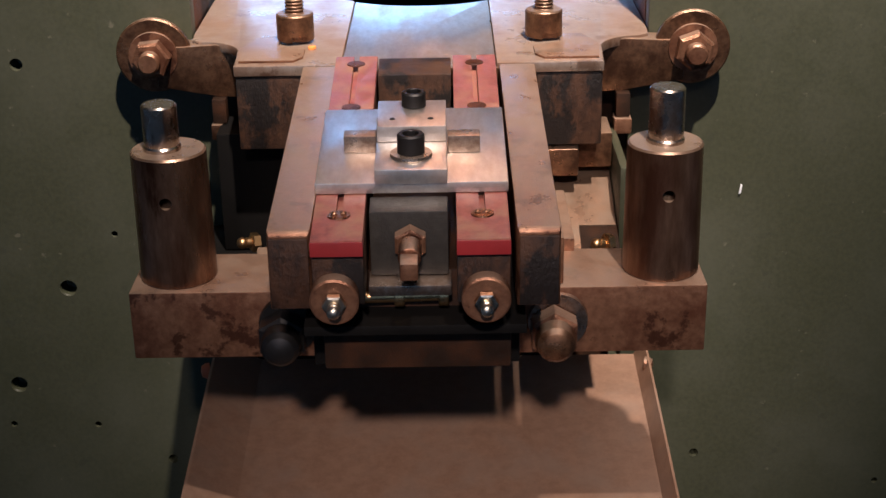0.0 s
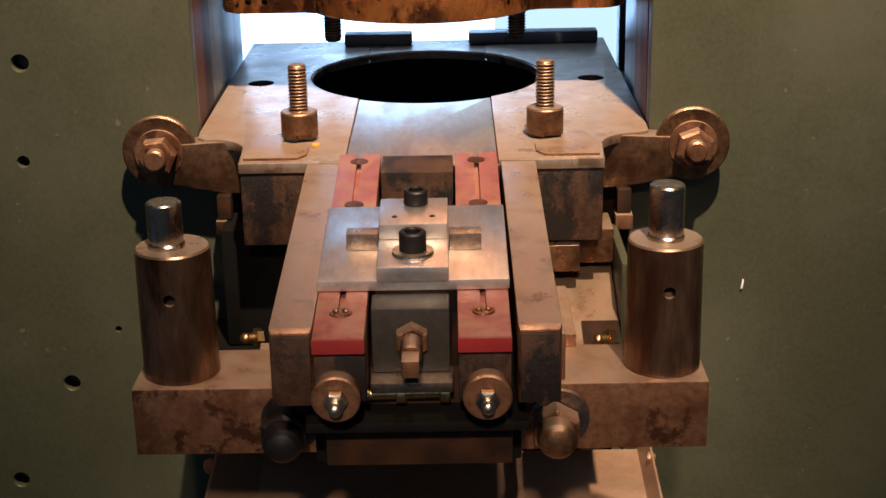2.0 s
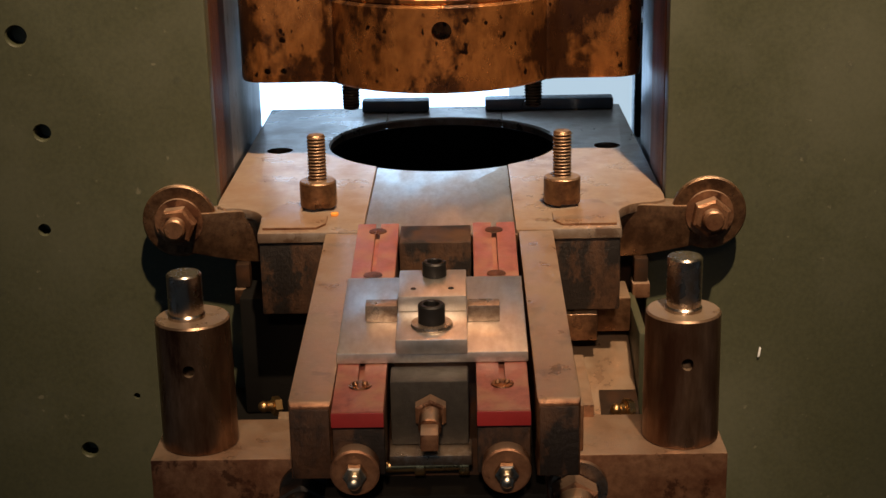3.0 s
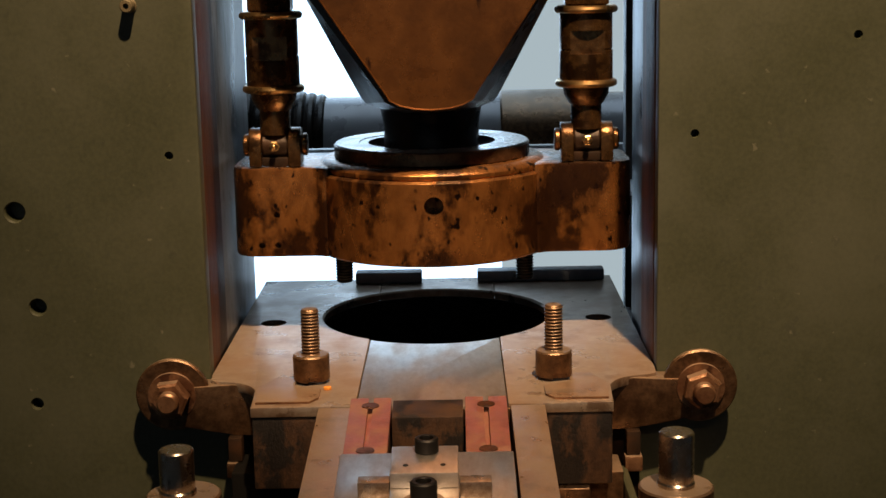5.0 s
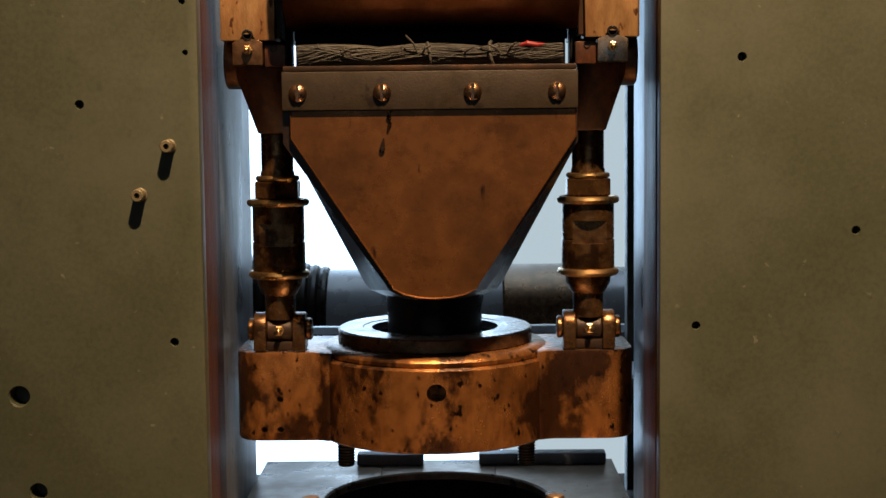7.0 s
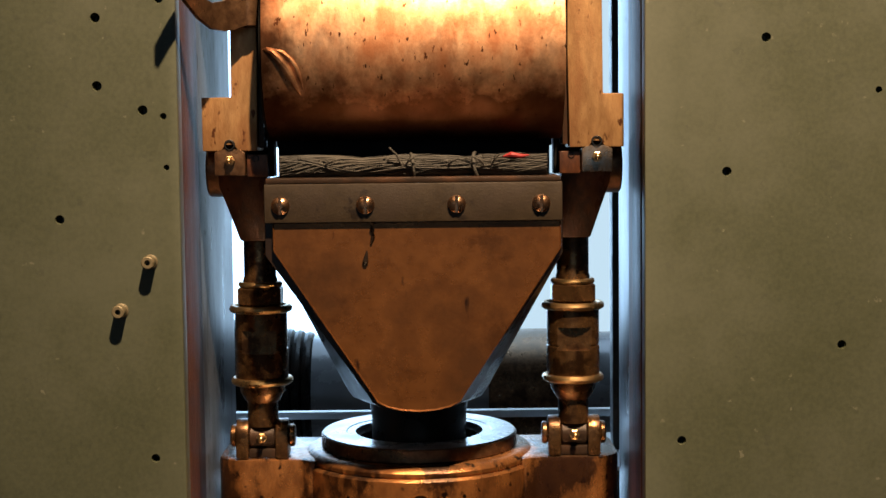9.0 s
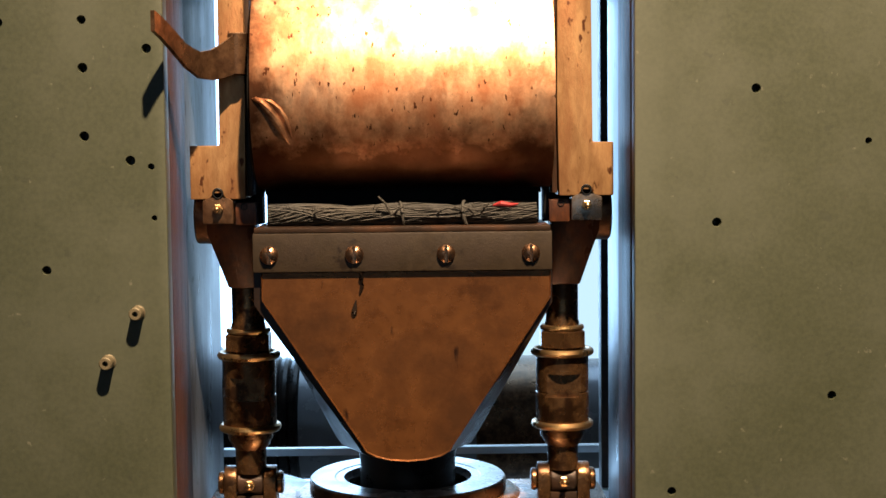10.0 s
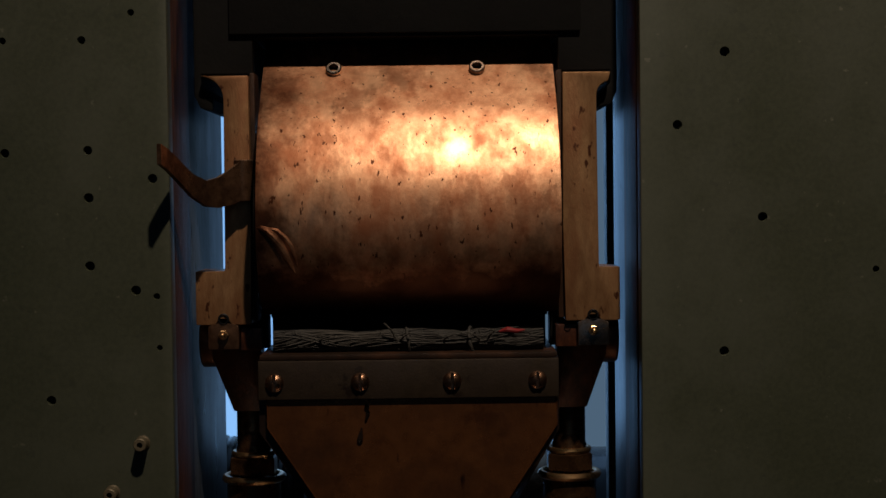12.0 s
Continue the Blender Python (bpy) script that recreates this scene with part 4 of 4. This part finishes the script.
for k in range(16):
    x, dx, dz = rng.uniform(-0.062, 0.062), rng.uniform(-0.007, 0.007), rng.uniform(0.001, 0.0045)
    part("frayed_end", sweep([(x, 0.654, 1.4435), (x + dx * 0.5, 0.6525, 1.4435 + dz), (x + dx, 0.652, 1.4435 + dz * 0.6)], 0.0004, 5), ROPE, rope)
for x, dx, dz in ((-0.006, -0.006, 0.009), (-0.004, 0.005, 0.004), (0.036, -0.006, 0.004), (0.04, 0.004, 0.005), (-0.045, 0.006, 0.003), (0.018, 0.005, 0.003)):
    part("frayed_end", sweep([(x, 0.651, 1.4425), (x + dx * 0.4, 0.648, 1.4425 + dz * 0.6), (x + dx, 0.647, 1.4425 + dz)], 0.0005, 6), ROPE, rope)
part("binding", donut((-0.0005, 0.6565, 1.4415), (1, 0.1, 0.1), 0.0068, 0.0007, 24, 8), ROPE, rope)
part("binding", donut((0.033, 0.6565, 1.4415), (1, -0.3, 0.2), 0.0070, 0.0009, 24, 8), ROPE, rope)
part("red_thread", sweep([(0.046, 0.6525, 1.4462, 0.4), (0.05, 0.6515, 1.4472, 1.2), (0.055, 0.652, 1.4464, 0.9), (0.059, 0.653, 1.4468, 0.3)], 0.0012, 8), RED, rope, "bright red thread in the rope")

# ---- the copper drum cover and its arms ----
DY, DZ, DR = 0.7145, 1.5025, 0.0835
drum = thing("drum_cover", "curved copper cover sheet, scratched and heat-stained, with two arms", "drum cover", at=(0, DY, DZ))


def cover_outline(r, n=40):
    """The cover's section (y, z): a round belly with a straight upper edge."""
    low = r - 0.0335
    a = [radians(-72 + 72 * k / n) for k in range(n)]
    b = [radians(45 * k / n) for k in range(n + 1)]
    pts = [(DY - 0.0335 - low * math.cos(v), DZ + low * math.sin(v)) for v in a] + [(DY - r * math.cos(v), DZ + r * math.sin(v)) for v in b]
    a = b
    t = (1.598 - pts[-1][1]) / math.cos(a[-1])
    return pts + [(pts[-1][0] + t * math.sin(a[-1]), 1.598)]


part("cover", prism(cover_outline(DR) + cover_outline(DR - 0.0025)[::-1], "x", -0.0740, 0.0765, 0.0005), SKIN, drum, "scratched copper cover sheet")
# unseen black cylinder, added to close the gap behind the cover
part("core", rod((-0.0755, DY - 0.0335, DZ), (0.0755, DY - 0.0335, DZ), DR - 0.0368, 64), SHADE_BLACK, drum, "added black filler behind the cover that closes the gap")
for x in (-0.0372, 0.0368):
    socket_screw(drum, (x, 0.6760, 1.5788), 0.0041, 0.0055, (0, -0.80, 0.60), STEEL)
# raised ridges that stand in for the hook's crescent reflection
scar = [(-0.0735, 1.5005, 0.25), (-0.0715, 1.5003, 0.8), (-0.0685, 1.4990, 1.15), (-0.0650, 1.4955, 1.3), (-0.0620, 1.4912, 1.25), (-0.0593, 1.4862, 1.0), (-0.0570, 1.4815, 0.7), (-0.0545, 1.4765, 0.25)]
for dx, r, name in ((0.0, 0.0020, "scar"), (0.0042, 0.0012, "scar_edge")):
    part(name, sweep([(x + dx * k, DY - 0.0335 - math.sqrt((DR - 0.0342) ** 2 - (z - DZ) ** 2), z, k) for x, z, k in scar], r, 12), SKIN, drum, "raised curved ridge for the hook's reflection in the copper")
for s, thin in ((-1, 0.0934), (1, 0.0978)):
    o = [(s * 0.0805, 1.4505), (s * 0.1085, 1.4505), (s * 0.1085, 1.478), (s * thin, 1.478), (s * (thin - 0.0006), 1.556)] + [(s * u, v) for u, v in arc(0.1045, 1.5655, 0.1051 - thin, 180, 100, 6)] + [(s * 0.1045, 1.5775), (s * 0.0800, 1.5775), (s * 0.0795, 1.5)]
    part("arm", prism(o, "y", 0.6605, 0.69, 0.0008), ARM, drum, "flat copper-bronze side arm")
    part("arm_edge", box(*sorted((s * 0.0772, s * 0.0798)), 0.664, 0.75, 1.452, 1.579, 0.0005), DARK, drum)

# ---- black cross head above ----
head = thing("press_head", "black cross head above the drum, lost in shade", "press head", at=(0, 0.72, 1.585))
half_head = [(0.1085, 1.75), (0.1085, 1.568), (0.1055, 1.5615), (0.0992, 1.560), (0.0990, 1.5660), (0.1050, 1.5722), (0.1050, 1.5790), (0.0785, 1.5790), (0.0785, 1.5972)]
ho = [(-u, v) for u, v in half_head] + half_head[::-1]
# the head's near-black has the shade above the drum put in
part("body", prism(ho, "y", 0.668, 0.80, 0.0006), SHADE_BLACK, head)
# unseen plate, added to stop sky showing under the head
part("skirt", box(-0.0765, 0.0765, 0.715, 0.735, 1.56, 1.5970, 0.0006), SHADE_BLACK, head)
part("wedge_plate", box(-0.090, 0.090, 0.6655, 0.6675, 1.5990, 1.72, 0.0006), SHADE_BLACK, head)

# ---- the hook on the west arm ----
hook = thing("bent_hook", "bent brown metal hook screwed to the drum arm", "hook", at=(-0.083, 0.655, 1.524))
path = [(-0.0790, 0.6605), (-0.0800, 0.655), (-0.0835, 0.652), (-0.0890, 0.6495), (-0.0940, 0.645), (-0.0990, 0.637), (-0.1040, 0.626), (-0.1085, 0.614), (-0.1118, 0.604), (-0.1140, 0.597)]
zs = [1.5245, 1.5245, 1.524, 1.5205, 1.518, 1.5175, 1.5215, 1.5285, 1.5335, 1.5360]
hs = [0.0098, 0.010, 0.010, 0.0088, 0.0076, 0.0064, 0.0056, 0.0052, 0.005, 0.0048]
rows = []
for i, (px, py) in enumerate(path):
    ax, ay = path[max(i - 1, 0)]
    bx, by = path[min(i + 1, len(path) - 1)]
    n = Vector((-(by - ay), bx - ax, 0)).normalized() * 0.0011
    c = Vector((px, py, zs[i]))
    rows.append([c + n + Vector((0, 0, hs[i])), c - n + Vector((0, 0, hs[i])), c - n - Vector((0, 0, hs[i])), c + n - Vector((0, 0, hs[i]))])
part("strap", loft(rows), BROWN, hook)
part("boss", rod((-0.0825, 0.6555, 1.5135), (-0.0825, 0.6555, 1.5345), 0.0048, 28), BROWN, hook)

# ---- behind the opening ----
PY, PZ = 1.45, 1.188
pipe = thing("background_pipe", "thick dark glossy pipe with a ribbed bellows behind the press", "pipe", at=(0, PY, PZ))
part("tube", rod((-0.7, PY, PZ), (0.7, PY, PZ), 0.062, 64), GLOSS, pipe)
part("sleeve", rod((0.060, PY, PZ), (0.155, PY, PZ), 0.066, 64, 0.002), BROWN, pipe, "brown coupling sleeve on the pipe")
for k in range(9):
    part("bellows_rib", donut((-0.212 + 0.0105 * k, PY, PZ), (1, 0, 0), 0.074 - 0.0018 * k, 0.0062, 56, 10), SHELL, pipe)
for x in (-0.62, 0.62):
    part("support", box(x - 0.03, x + 0.03, PY - 0.03, PY + 0.03, 0.0, PZ - 0.061, 0.002), GREY, pipe)
shelf = thing("rear_shelf", "pale metal shelf with open triangles behind the ring", "shelf", at=(0, 0.93, 1.25))
part("front_bar", box(-0.16, 0.16, 0.975, 0.983, 1.250, 1.2555, 0.0008), PALE, shelf)
for s in (-1, 1):
    part("gusset", prism([(s * 0.160, 0.974), (s * (0.098 if s < 0 else 0.13), 0.974), (s * 0.035, 0.90), (s * 0.04, 0.86), (s * 0.16, 0.86)], "z", 1.2355, 1.2385, 0.0006), PALE, shelf)
    part("leg", box(*sorted((s * 0.150, s * 0.160)), 0.901, 0.909, 0.0, 1.2353, 0.001), GREY, shelf)
post_b = thing("rear_post", "plain dark upright post beyond the opening", "post", at=(0.134, 0.92, 0))
part("upright", box(0.1315, 0.1405, 0.912, 0.928, 0.0, 1.77, 0.001), GREY, post_b)
